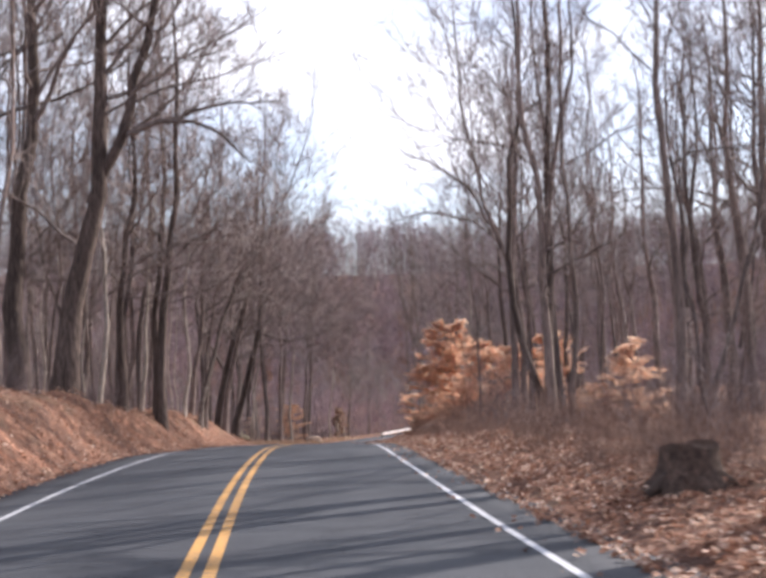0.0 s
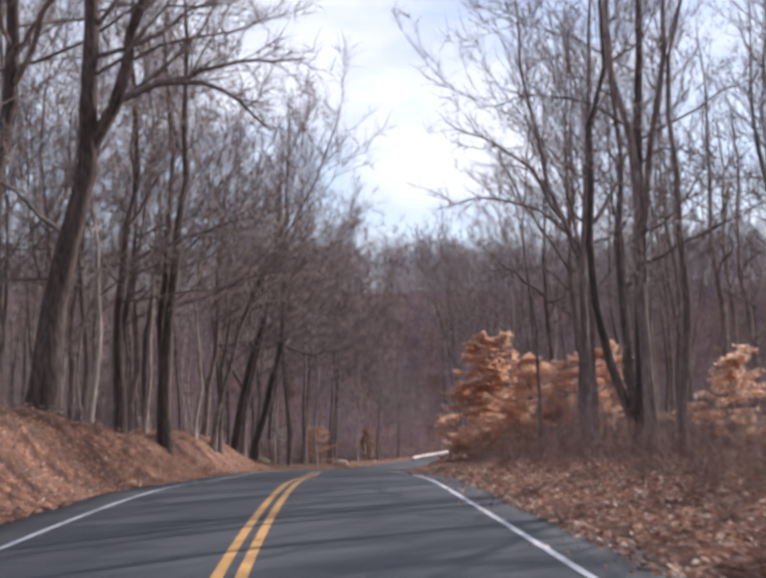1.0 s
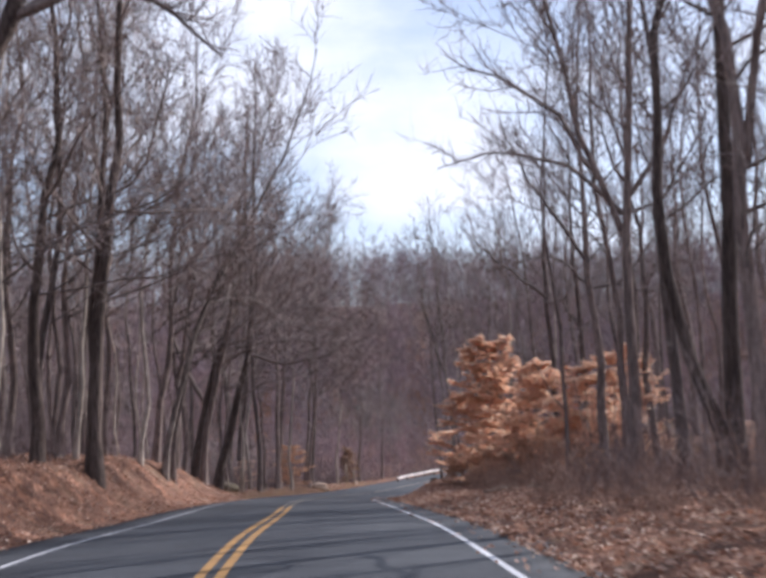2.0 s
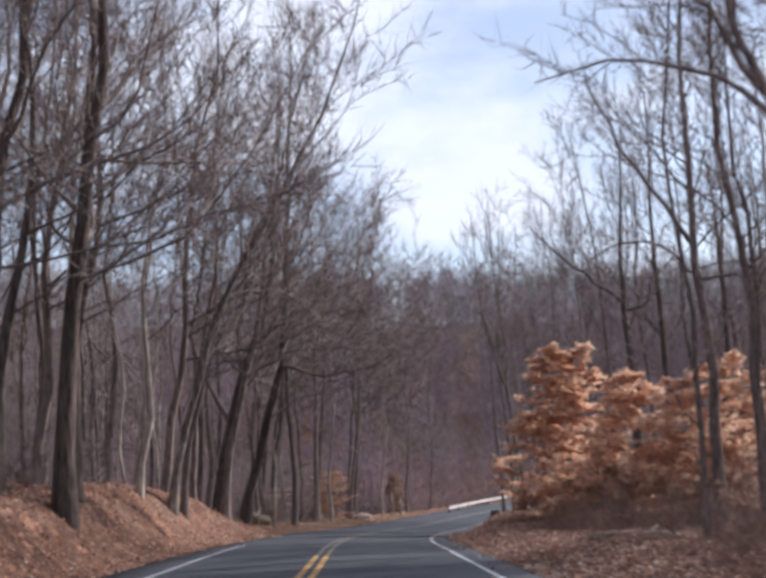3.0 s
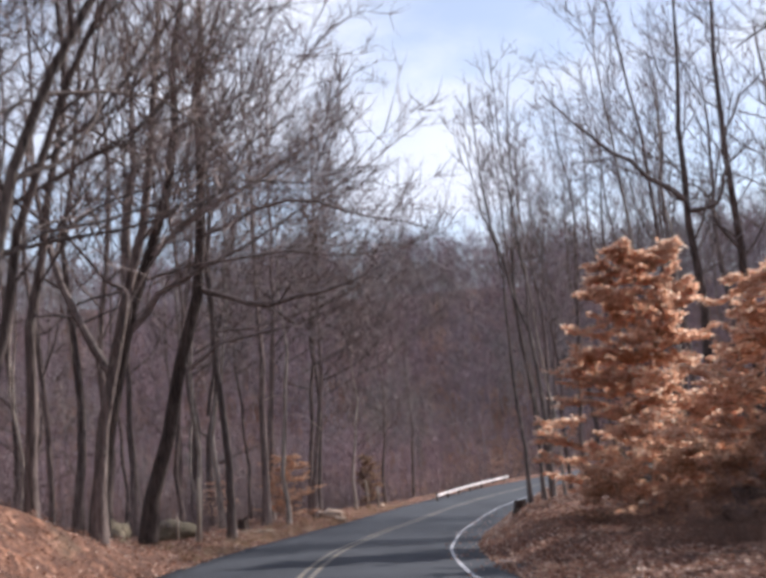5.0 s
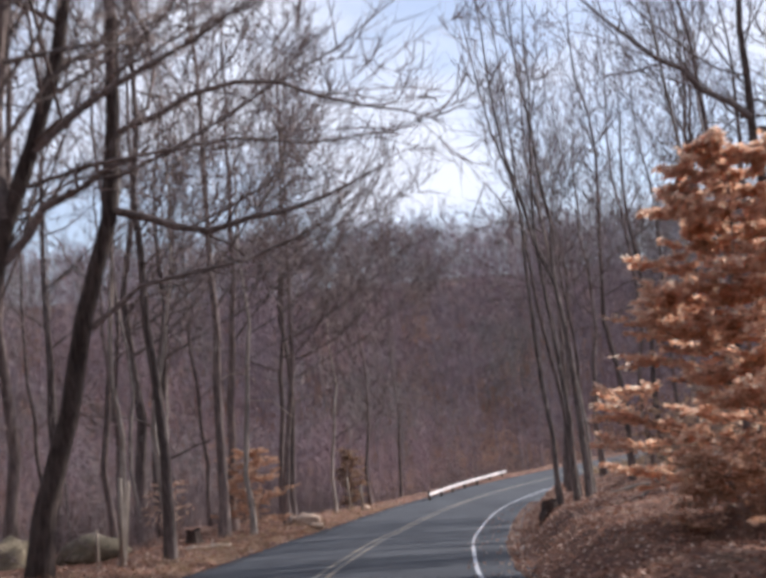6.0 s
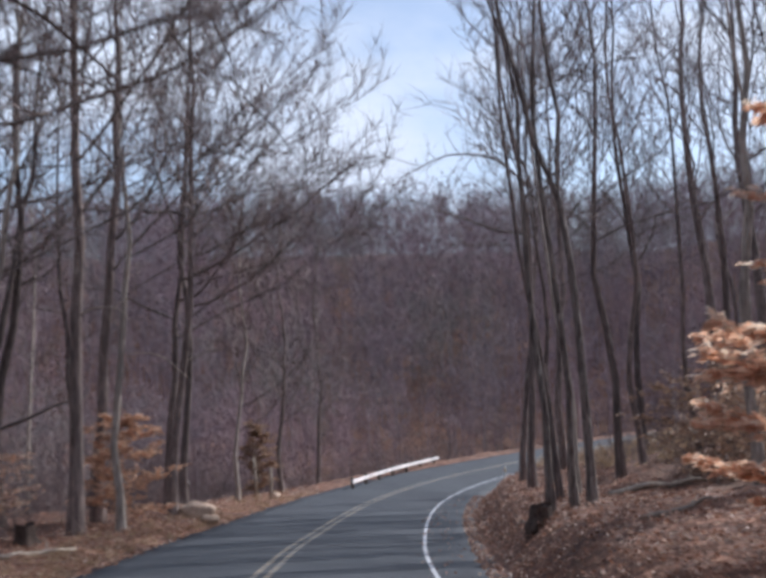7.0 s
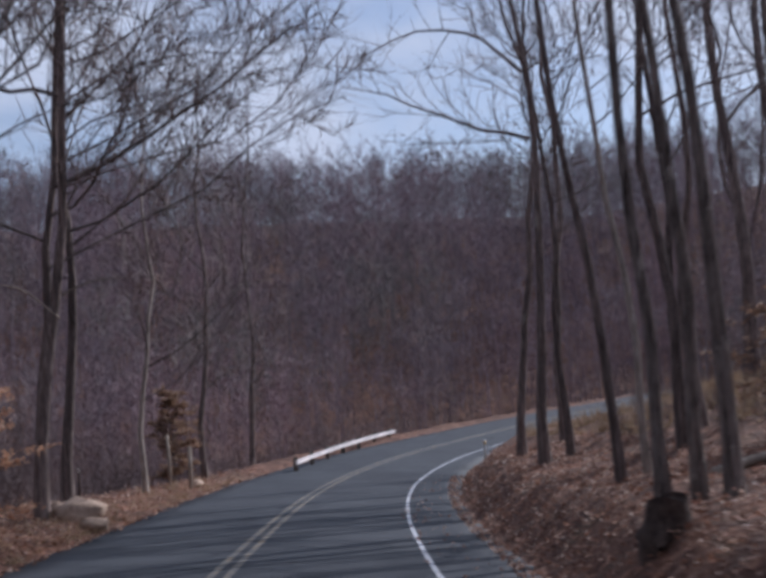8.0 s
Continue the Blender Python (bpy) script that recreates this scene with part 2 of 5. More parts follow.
def make_litter():
    """Forest floor: layers of fallen leaves, bare soil and sticks."""
    m, n, l, b = node_material("leaf_litter_ground")
    c = n.new("ShaderNodeTexCoord").outputs["Object"]
    v = n.new("ShaderNodeTexVoronoi")
    v.inputs["Scale"].default_value = 9.0
    wob = n.new("ShaderNodeVectorMath")
    wob.operation = "MULTIPLY_ADD"
    w = n.new("ShaderNodeTexNoise")
    w.inputs["Scale"].default_value = 7.0
    l.new(c, w.inputs["Vector"])
    l.new(w.outputs["Color"], wob.inputs[0])
    wob.inputs[1].default_value = (0.2, 0.2, 0.2)
    l.new(c, wob.inputs[2])
    l.new(wob.outputs["Vector"], v.inputs["Vector"])
    sep = n.new("ShaderNodeSeparateColor")
    l.new(v.outputs["Color"], sep.inputs["Color"])
    leaf = ramp_node(n, l, sep.outputs["Red"], (0.0, (0.074, 0.034, 0.024)), (0.35, (0.160, 0.075, 0.046)), (0.7, (0.260, 0.130, 0.083)), (1.0, (0.41, 0.242, 0.172)))
    soil = noise_node(n, l, c, 0.35, 5, 0.6)
    mid = noise_node(n, l, c, 2.2, 5, 0.65)
    col = mix_node(n, l, ramp_node(n, l, mid, (0.38, (0, 0, 0)), (0.62, (1, 1, 1))), (0.10, 0.053, 0.039), leaf)
    col = mix_node(n, l, 1.0, col, ramp_node(n, l, soil, (0.3, (0.7, 0.68, 0.66)), (0.7, (1.15, 1.08, 1.0))), "MULTIPLY")
    moss = noise_node(n, l, c, 0.8, 4, 0.6)
    col = mix_node(n, l, ramp_node(n, l, moss, (0.56, (0, 0, 0)), (0.68, (0.45, 0.45, 0.45))), col, (0.155, 0.112, 0.073))
    l.new(col, b.inputs["Base Color"])
    b.inputs["Roughness"].default_value = 0.85
    b.inputs["Specular IOR Level"].default_value = 0.25
    bump_node(n, l, v.outputs["Distance"], b, 0.9, 0.05)
    return m


def make_leaf(name, stops, through_light=0.35):
    m, n, l, b = node_material(name)
    rnd = n.new("ShaderNodeNewGeometry").outputs["Random Per Island"]
    c = n.new("ShaderNodeTexCoord").outputs["Object"]
    fine = noise_node(n, l, c, 30, 3, 0.5)
    col = ramp_node(n, l, rnd, *stops)
    col = mix_node(n, l, 1.0, col, ramp_node(n, l, fine, (0.3, (0.8, 0.8, 0.8)), (0.7, (1.12, 1.12, 1.12))), "MULTIPLY")
    l.new(col, b.inputs["Base Color"])
    b.inputs["Roughness"].default_value = 0.6
    tr = n.new("ShaderNodeBsdfTranslucent")
    l.new(col, tr.inputs["Color"])
    mixed = n.new("ShaderNodeMixShader")
    mixed.inputs["Fac"].default_value = through_light
    l.new(b.outputs["BSDF"], mixed.inputs[1])
    l.new(tr.outputs["BSDF"], mixed.inputs[2])
    l.new(mixed.outputs["Shader"], n["Material Output"].inputs["Surface"])
    return m


ASPHALT = make_asphalt()
YELLOW = make_paint("yellow_road_paint", (0.50, 0.27, 0.075), (0.085, 0.08, 0.075), 0.36)
FADED = make_paint("faded_yellow_paint", (0.48, 0.36, 0.20), (0.09, 0.092, 0.096), 0.49)
WHITE = make_paint("white_road_paint", (0.52, 0.53, 0.56), (0.09, 0.095, 0.105))
LITTER = make_litter()
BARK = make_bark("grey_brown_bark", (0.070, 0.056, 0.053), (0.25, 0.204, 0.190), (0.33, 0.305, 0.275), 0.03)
# Darker than BARK for trunks seen against the light; the shade is painted in.
BACKLIT_BARK = make_bark("backlit_furrowed_bark", (0.030, 0.023, 0.021), (0.135, 0.105, 0.094), (0.19, 0.165, 0.145), -0.03, 0.2, 0.05)
# Birch-like pale bark; sunlight on thin trunks is put into its colour too.
PALE_LIT_BARK = simple("pale_lit_bark", (0.19, 0.16, 0.135), (0.52, 0.46, 0.41), 9, 0.8, 0.5, 0.012, stretch_by=(1, 1, 0.3), spread=0.2)
STREAKED = make_bark("pale_streaked_bark", (0.040, 0.032, 0.030), (0.27, 0.232, 0.212), (0.46, 0.42, 0.38), 0.05, 0.12, 0.02)
LIMB = simple("limb_bark", (0.085, 0.070, 0.067), (0.26, 0.217, 0.204), 11, 0.9, 0.5, 0.01, spread=0.25)
TWIG = simple("twig_bark", (0.16, 0.131, 0.127), (0.41, 0.342, 0.325), 5, 0.9, 0.1, 0.004, spread=0.3, islands=True)
BRUSH = simple("brush_stems", (0.105, 0.082, 0.086), (0.25, 0.203, 0.206), 5, 0.9, 0.1, 0.004, spread=0.35, islands=True)
VERGE_BRUSH = simple("reddish_brush_stems", (0.15, 0.092, 0.074), (0.33, 0.222, 0.180), 5, 0.9, 0.1, 0.004, spread=0.4, islands=True)
FAR_WOOD = simple("far_bark", (0.170, 0.144, 0.154), (0.35, 0.302, 0.316), 2, 0.95, 0.1, 0.01, spread=0.35, islands=True, stands=True)
BEECH_LEAF = make_leaf("dry_beech_leaf", ((0.0, (0.56, 0.31, 0.20)), (0.35, (0.78, 0.50, 0.34)), (0.7, (0.89, 0.65, 0.48)), (1.0, (0.95, 0.82, 0.67))), 0.6)
BROWN_LEAF = make_leaf("brown_withered_leaf", ((0.0, (0.20, 0.12, 0.08)), (0.5, (0.34, 0.21, 0.14)), (1.0, (0.48, 0.34, 0.23))), 0.35)
RUST_LEAF = make_leaf("rusty_withered_leaf", ((0.0, (0.40, 0.22, 0.135)), (0.5, (0.64, 0.39, 0.255)), (1.0, (0.84, 0.61, 0.44))), 0.55)
FALLEN = make_leaf("fallen_leaf", ((0.0, (0.12, 0.056, 0.038)), (0.35, (0.29, 0.142, 0.090)), (0.75, (0.49, 0.280, 0.190)), (1.0, (0.86, 0.69, 0.56))), 0.25)
DRY_GRASS = make_leaf("dry_grass", ((0.0, (0.26, 0.17, 0.09)), (0.5, (0.42, 0.29, 0.17)), (1.0, (0.60, 0.46, 0.30))), 0.2)
DEAD_WOOD = simple("dark_dead_wood", (0.03, 0.021, 0.018), (0.115, 0.080, 0.066), 12, 0.95, 0.8, 0.03, spread=0.15)
BARE_WOOD = simple("weathered_bare_wood", (0.22, 0.18, 0.145), (0.46, 0.40, 0.34), 12, 0.8, 0.4, 0.01, stretch_by=(1, 1, 0.2))
STONE = simple("pale_field_stone", (0.28, 0.20, 0.15), (0.58, 0.44, 0.34), 6, 0.85, 0.7, 0.03)
MOSSY_STONE = simple("mossy_brown_stone", (0.10, 0.085, 0.055), (0.30, 0.25, 0.18), 7, 0.9, 0.8, 0.03)
GALVANISED = simple("weathered_galvanised_steel", (0.55, 0.52, 0.53), (0.80, 0.76, 0.76), 7, 0.45, 0.15, 0.004, metal=0.15, spread=0.08)
POST_WOOD = simple("grey_post_wood", (0.10, 0.08, 0.065), (0.24, 0.20, 0.17), 12, 0.9, 0.5, 0.01, stretch_by=(1, 1, 0.2))
PLASTIC = simple("white_marker_plastic", (0.62, 0.62, 0.58), (0.75, 0.75, 0.70), 6, 0.5, 0.1, 0.002, spread=0.05)
REFLECTOR = simple("amber_reflector", (0.62, 0.35, 0.05), (0.72, 0.45, 0.08), 20, 0.3, 0.1, 0.002, spread=0.05)


# ---- mesh building ----
class Geo:
    """Collects vertices and faces of one mesh."""

    def __init__(self):
        self.v, self.f, self.n = [], [], 0

    def add(self, verts, faces):
        self.v.append(np.asarray(verts, float).reshape(-1, 3))
        for width in sorted({len(x) for x in faces}) if isinstance(faces, list) else ():
            self.f.append(np.array([x for x in faces if len(x) == width]) + self.n)
        if not isinstance(faces, list):
            self.f.append(np.asarray(faces) + self.n)
        self.n += len(self.v[-1])

    def tube(self, pts, radii, sides=6, cap=False):
        pts, radii = np.asarray(pts, float), np.asarray(radii, float)
        tan = np.gradient(pts, axis=0)
        tan /= np.linalg.norm(tan, axis=1)[:, None] + 1e-9
        ref = np.array([0.31, 0.95, 0.0]) if abs(tan[0, 2]) > 0.6 else np.array([0.0, 0.0, 1.0])
        a = np.cross(tan, ref)
        a /= np.linalg.norm(a, axis=1)[:, None] + 1e-9
        b = np.cross(tan, a)
        ang = np.arange(sides) * 2 * np.pi / sides
        ring = pts[:, None] + radii[:, None, None] * (np.cos(ang)[None, :, None] * a[:, None] + np.sin(ang)[None, :, None] * b[:, None])
        m = len(pts)
        i, j = np.meshgrid(np.arange(m - 1), np.arange(sides), indexing="ij")
        k = (j + 1) % sides
        quads = np.stack([i * sides + j, i * sides + k, (i + 1) * sides + k, (i + 1) * sides + j], -1).reshape(-1, 4)
        start = self.n
        self.v.append(ring.reshape(-1, 3))
        self.f.append(quads + start)
        if cap:
            self.f.append(np.array([np.arange(sides)[::-1] + start]))
            self.f.append(np.array([np.arange(sides) + start + (m - 1) * sides]))
        self.n += m * sides

    def stamp(self, other, m):
        """Adds all of another Geo, moved by a 4x4 array."""
        for v in (np.concatenate(other.v),):
            self.v.append(v @ m[:3, :3].T + m[:3, 3])
        for f in other.f:
            self.f.append(f + self.n)
        self.n += other.n

    def mesh(self, name, material, soft=True):
        me = bpy.data.meshes.new(name)
        v = np.concatenate(self.v)
        counts = np.concatenate([np.full(len(f), f.shape[1]) for f in self.f])
        flat = np.concatenate([f.ravel() for f in self.f])
        me.vertices.add(len(v))
        me.vertices.foreach_set("co", v.astype(np.float32).ravel())
        me.loops.add(len(flat))
        me.loops.foreach_set("vertex_index", flat.astype(np.int32))
        me.polygons.add(len(counts))
        me.polygons.foreach_set("loop_start", np.concatenate([[0], np.cumsum(counts)[:-1]]).astype(np.int32))
        me.polygons.foreach_set("loop_total", counts.astype(np.int32))
        me.polygons.foreach_set("use_smooth", np.full(len(counts), soft))
        me.materials.append(material)
        me.update(calc_edges=True)
        me.validate()
        return me


def part(name, shape, material, parent, label="", soft=True):
    """Links a Geo, a bmesh or a mesh as one mesh object under a thing or a part."""
    if isinstance(shape, Geo):
        me = shape.mesh(name, material, soft)
    elif isinstance(shape, bmesh.types.BMesh):
        me = bpy.data.meshes.new(name)
        shape.to_mesh(me)
        shape.free()
        me.materials.append(material)
    else:
        me = shape
    ob = new(name, me)
    ob.parent = parent
    if label:
        tagged(ob, label)
    return ob


def thing(name, x, y, z, label, category, group=""):
    ob = new(name)
    ob.empty_display_size = 0.3
    ob.matrix_world = pose(x, y, z)
    return tagged(ob, label, category, group)


def gz(x, y):
    return float(ground_z(x, y))


def grid_faces(rows, cols):
    i, j = np.meshgrid(np.arange(rows - 1), np.arange(cols - 1), indexing="ij")
    a = (i * cols + j).ravel()
    return np.stack([a, a + 1, a + cols + 1, a + cols], 1)


# ---- the ground: one sheet to the horizon ----
def make_ground():
    def steps(fine_a, fine_b, fine, far_a, far_b):
        mid = np.arange(fine_a, fine_b + fine, fine)
        up, s = [mid[-1]], fine
        while up[-1] < far_b:
            s *= 1.16
            up.append(up[-1] + s)
        down, s = [mid[0]], fine
        while down[-1] > far_a:
            s *= 1.16
            down.append(down[-1] - s)
        return np.concatenate([down[:0:-1], mid, up[1:]])
    xs = steps(-22, 14, 0.42, -2200, 2200)
    ys = steps(-4, 122, 0.6, -1500, 2500)
    X, Y = np.meshgrid(xs, ys)
    Z = ground_z(X, Y)
    g = Geo()
    g.add(np.stack([X, Y, Z], -1), grid_faces(len(ys), len(xs)))
    return tagged(new("ground", g.mesh("ground", LITTER)), "woodland ground covered with fallen brown leaves", "ground", kind="structure")


make_ground()


# ---- the road ----
def station(i, d, lift=0.0):
    """A point of the road surface d metres right of the centre line at station i."""
    n = np.stack([LINE_T[i, 1], -LINE_T[i, 0]], -1)
    p = np.stack([LINE_X[i], LINE_Y[i]], -1) + n * np.asarray(d)[..., None]
    crown = -0.012 * np.abs(d)
    return np.concatenate([p, (road_height(i, d) + crown + lift)[..., None]], -1)


def strip(a, b, i0, i1, lift, step=2):
    """A band of the road between the offsets a(y) and b(y)."""
    i = np.arange(i0, i1, step)
    y = LINE_Y[i]
    g = Geo()
    pts = np.stack([station(i, a(y), lift), station(i, b(y), lift)], 1)
    g.add(pts, grid_faces(len(i), 2)[:, ::-1])
    return g


def make_road():
    i = np.arange(0, len(LINE_Y), 2)
    y = LINE_Y[i]
    left, right = -(lane_left(y) + shoulder_left(y)), lane_right(y) + shoulder_right(y)
    left = left + 0.10 * waves(y, y * 0, 21, 3.0)
    right = right + 0.16 * waves(y, y * 0, 22, 2.6)
    cols = [station(i, left, -0.25)]
    for u in np.linspace(0, 1, 13):
        cols.append(station(i, left + (right - left) * u))
    cols.append(station(i, right, -0.25))
    pts = np.stack(cols, 1)
    g = Geo()
    g.add(pts, grid_faces(len(i), pts.shape[1])[:, ::-1])
    ob = tagged(new("road", g.mesh("road", ASPHALT)), "worn grey asphalt country road, streaked with tree shadows", "road", kind="structure")
    stop = int(np.argmin(np.abs(LINE_Y - 150)))
    worn = int(np.argmin(np.abs(LINE_Y - 47)))
    fade = int(np.argmin(np.abs(LINE_Y - 55)))
    for name, a, b, mat, end, label in (
            ("yellow_line", -0.17, -0.055, YELLOW, (0, worn), "yellow centre line, one of a pair"),
            ("yellow_line", 0.055, 0.17, YELLOW, (0, worn), "yellow centre line, one of a pair"),
            ("yellow_line", -0.165, -0.06, FADED, (worn, stop), "faded yellow centre line, worn pale"),
            ("yellow_line", 0.06, 0.165, FADED, (worn, stop), "faded yellow centre line, worn pale"),
            ("edge_line", None, None, WHITE, fade, "thin white edge line"),
            ("edge_line", None, None, WHITE, stop, "thin white edge line")):
        if a is not None:
            g = strip(lambda s: s * 0 + a, lambda s: s * 0 + b, *end, 0.005)
        elif end == fade:
            g = strip(lambda s: -lane_left(s) - 0.045, lambda s: -lane_left(s) + 0.045, 0, end, 0.005)
        else:
            g = strip(lambda s: lane_right(s) - 0.04, lambda s: lane_right(s) + 0.04, 0, end, 0.005)
        part(name, g, mat, ob, label)


make_road()


# ---- trees ----
def unit(v):
    return v / (np.linalg.norm(v) + 1e-9)


def bend(g, p0, way, length, steps, lift, wander):
    """A wandering line from p0 that turns towards the light."""
    pts = [np.array(p0, float)]
    way = unit(np.array(way, float))
    for _ in range(steps):
        way = unit(way + g.normal(0, wander, 3) + np.array([0, 0, lift]))
        pts.append(pts[-1] + way * length / steps)
    return np.array(pts)


def twigs(g, geo, lines, per_metre, length, width, droop=0.15):
    """Fine twigs along the given lines: slender blades of two pieces each."""
    starts, ways = [], []
    for pts in lines:
        seg = np.diff(pts, axis=0)
        total = np.linalg.norm(seg, axis=1).sum()
        n = max(1, int(total * per_metre))
        u = g.uniform(0.12, 1.0, n) ** 0.8 * (len(pts) - 1)
        k = np.minimum(u.astype(int), len(pts) - 2)
        starts.append(pts[k] + seg[k] * (u - k)[:, None])
        ways.append(seg[k] / (np.linalg.norm(seg[k], axis=1)[:, None] + 1e-9))
    p, w = np.concatenate(starts), np.concatenate(ways)
    n = len(p)
    w = w * 0.8 + g.normal(0, 0.55, (n, 3)) + [0, 0, 0.25]
    w /= np.linalg.norm(w, axis=1)[:, None]
    side = np.cross(w, g.normal(0, 1, (n, 3)))
    side /= np.linalg.norm(side, axis=1)[:, None]
    size = length * g.uniform(0.45, 1.2, n)[:, None]
    r = width * g.uniform(0.7, 1.2, n)[:, None]
    w2 = w + g.normal(0, 0.35, (n, 3)) + [0, 0, 0.15]
    w2 /= np.linalg.norm(w2, axis=1)[:, None]
    mid = p + w * size * 0.5
    tip = mid + w2 * size * 0.6
    v = np.stack([p - side * r, p + side * r, mid + side * r * 0.7, mid - side * r * 0.7, tip], 1)
    base = np.arange(n)[:, None] * 5
    start = geo.n
    geo.v.append(v.reshape(-1, 3))
    geo.f.append(np.concatenate([base, base + 1, base + 2, base + 3], 1) + start)
    geo.f.append(np.concatenate([base + 3, base + 2, base + 4], 1) + start)
    geo.n += n * 5


def spray(g, geo, lines, count, length, width):
    """Many single straight twigs round the given lines, for trees seen from afar."""
    k = g.randint(0, len(lines), count)
    ends = np.array([(line[0], line[-1]) for line in lines])
    u = g.uniform(0.1, 1.05, count)[:, None]
    p = ends[k, 0] + (ends[k, 1] - ends[k, 0]) * u + g.normal(0, 0.12, (count, 3))
    w = ends[k, 1] - ends[k, 0]
    w = w / np.linalg.norm(w, axis=1)[:, None] * 0.6 + g.normal(0, 0.6, (count, 3)) + [0, 0, 0.2]
    w /= np.linalg.norm(w, axis=1)[:, None]
    side = np.cross(w, g.normal(0, 1, (count, 3)))
    side *= width / np.linalg.norm(side, axis=1)[:, None]
    tip = p + w * length * g.uniform(0.4, 1.2, count)[:, None]
    start = geo.n
    geo.v.append(np.stack([p - side, p + side, tip], 1).reshape(-1, 3))
    geo.f.append(np.arange(count * 3).reshape(-1, 3) + start)
    geo.n += count * 3


def spline(pts, n):
    pts = np.asarray(pts, float)
    t = np.concatenate([[0], np.cumsum(np.linalg.norm(np.diff(pts, axis=0), axis=1))])
    out = [smooth_table(t, pts[:, k])(np.linspace(0, t[-1], n)) for k in range(3)]
    return np.stack(out, 1)


def grow(seed, stems, radius, crown=0.36, limbs=18, reach=0.27, rise=0.8, extra=(), fine=1.35, sides=9, stout=0.38, subs=1.0, toward=(0.0, 0.0)):
    """The meshes of one bare tree. stems: lines of (x, y, z) from the base or a fork; extra: limbs given as lines."""
    g = np.random.RandomState(seed)
    trunk, crown_geo, twig_geo = Geo(), Geo(), Geo()
    twig_lines = []
    for s, line in enumerate(stems):
        line = np.array(line, float)
        if s == 0 or abs(line[0][2]) < 0.5:
            line = np.vstack([line[0] + (0, 0, -0.5), line])
        n = 13
        pts = spline(line, n)
        tall = pts[-1, 2]
        pts[1:-1] += g.normal(0, 0.03 + radius * 0.12, (n - 2, 3)) * [1, 1, 0]
        u = np.linspace(0, 1, n)
        share = 1.0 if s == 0 else 0.8
        start_u = max(0.0, pts[0, 2] / max(tall, 1))
        rad = radius * share * (1.0 - 0.88 * (start_u + u * (1 - start_u)) ** 0.85)
        rad += radius * 0.45 * np.exp(-np.maximum(pts[:, 2], 0) / (radius * 2.2)) * (1 if pts[0, 2] < 1 else 0)
        trunk.tube(pts, np.maximum(rad, 0.012), sides)
        length = tall * reach
        count = max(4, int(limbs * (1.0 if s == 0 else 0.7)))
        low = max(crown, pts[0, 2] / tall + 0.08)
        for k in range(count):
            f = low + (0.985 - low) * ((k + g.uniform(0.1, 0.9)) / count)
            q = f * tall
            j = np.clip(np.searchsorted(pts[:, 2], q), 1, n - 1)
            w = (q - pts[j - 1, 2]) / max(pts[j, 2] - pts[j - 1, 2], 0.01)
            p0 = pts[j - 1] + (pts[j] - pts[j - 1]) * w
            r0 = max(0.018, stout * (rad[j - 1] + (rad[j] - rad[j - 1]) * w)) * g.uniform(0.6, 1.1)
            az = g.uniform(0, 6.283) if k % 3 else k * 2.4
            flat = np.array([math.cos(az) + toward[0], math.sin(az) + toward[1]])
            far_out = np.linalg.norm(flat)
            way = np.array([*(flat / far_out), g.uniform(0.35, 1.1) * rise + 0.6 * f])
            size = (0.55 + 0.45 * far_out) * length * (1.15 - 0.75 * (f - low) / (1 - low)) * g.uniform(0.6, 1.15)
            limb(g, crown_geo, twig_lines, p0, way, size, r0, subs)
    for line, r0 in extra:
        pts = spline(line, 9)
        pts[1:-1] += g.normal(0, 0.05, (7, 3))
        crown_geo.tube(pts, r0 * (1 - 0.8 * np.linspace(0, 1, 9)), 6)
        branch_off(g, crown_geo, twig_lines, pts, r0, np.linalg.norm(pts[-1] - pts[0]), 9)
    twigs(g, twig_geo, twig_lines, 4.2 * fine, 0.85, 0.0105)
    return trunk, crown_geo, twig_geo


def limb(g, geo, lines, p0, way, size, r0, subs=1.0):
    pts = bend(g, p0, way, size, 6, 0.10, 0.23)
    geo.tube(pts, r0 * (1 - 0.82 * np.linspace(0, 1, 7)), 5)
    branch_off(g, geo, lines, pts, r0, size, int((4 + size * 0.9) * subs))


def branch_off(g, geo, lines, pts, r0, size, count):
    n = len(pts) - 1
    for c in range(count):
        u = (0.2 + 0.78 * (c + g.uniform(0, 1)) / count) * n
        k = min(int(u), n - 1)
        q = pts[k] + (pts[k + 1] - pts[k]) * (u - k)
        ahead = unit(pts[k + 1] - pts[k])
        way = ahead * 0.75 + g.normal(0, 0.5, 3) + [0, 0, 0.3]
        sub = bend(g, q, way, size * g.uniform(0.25, 0.5) * (1.15 - 0.5 * u / n), 3, 0.07, 0.24)
        geo.tube(sub, np.maximum(r0 * 0.42 * (1 - 0.55 * u / n), 0.012) * (1 - 0.75 * np.linspace(0, 1, 4)), 3)
        lines.append(sub)
    lines.append(pts[n // 2:])


def bare_tree(x, y, seed, stems, radius, label, bark=None, group="roadside trees", **how):
    z = gz(x, y)
    t = thing("bare_tree", x, y, z, label, "tree", group)
    trunk, crown_geo, twig_geo = grow(seed, stems, radius, **how)
    part("trunk", trunk, bark or BARK, t)
    c = part("crown", crown_geo, LIMB, t, "bare spreading limbs")
    tagged(part("twig_spray", twig_geo, TWIG, c, "fine grey-brown twigs"), kind="stuff")
    return t


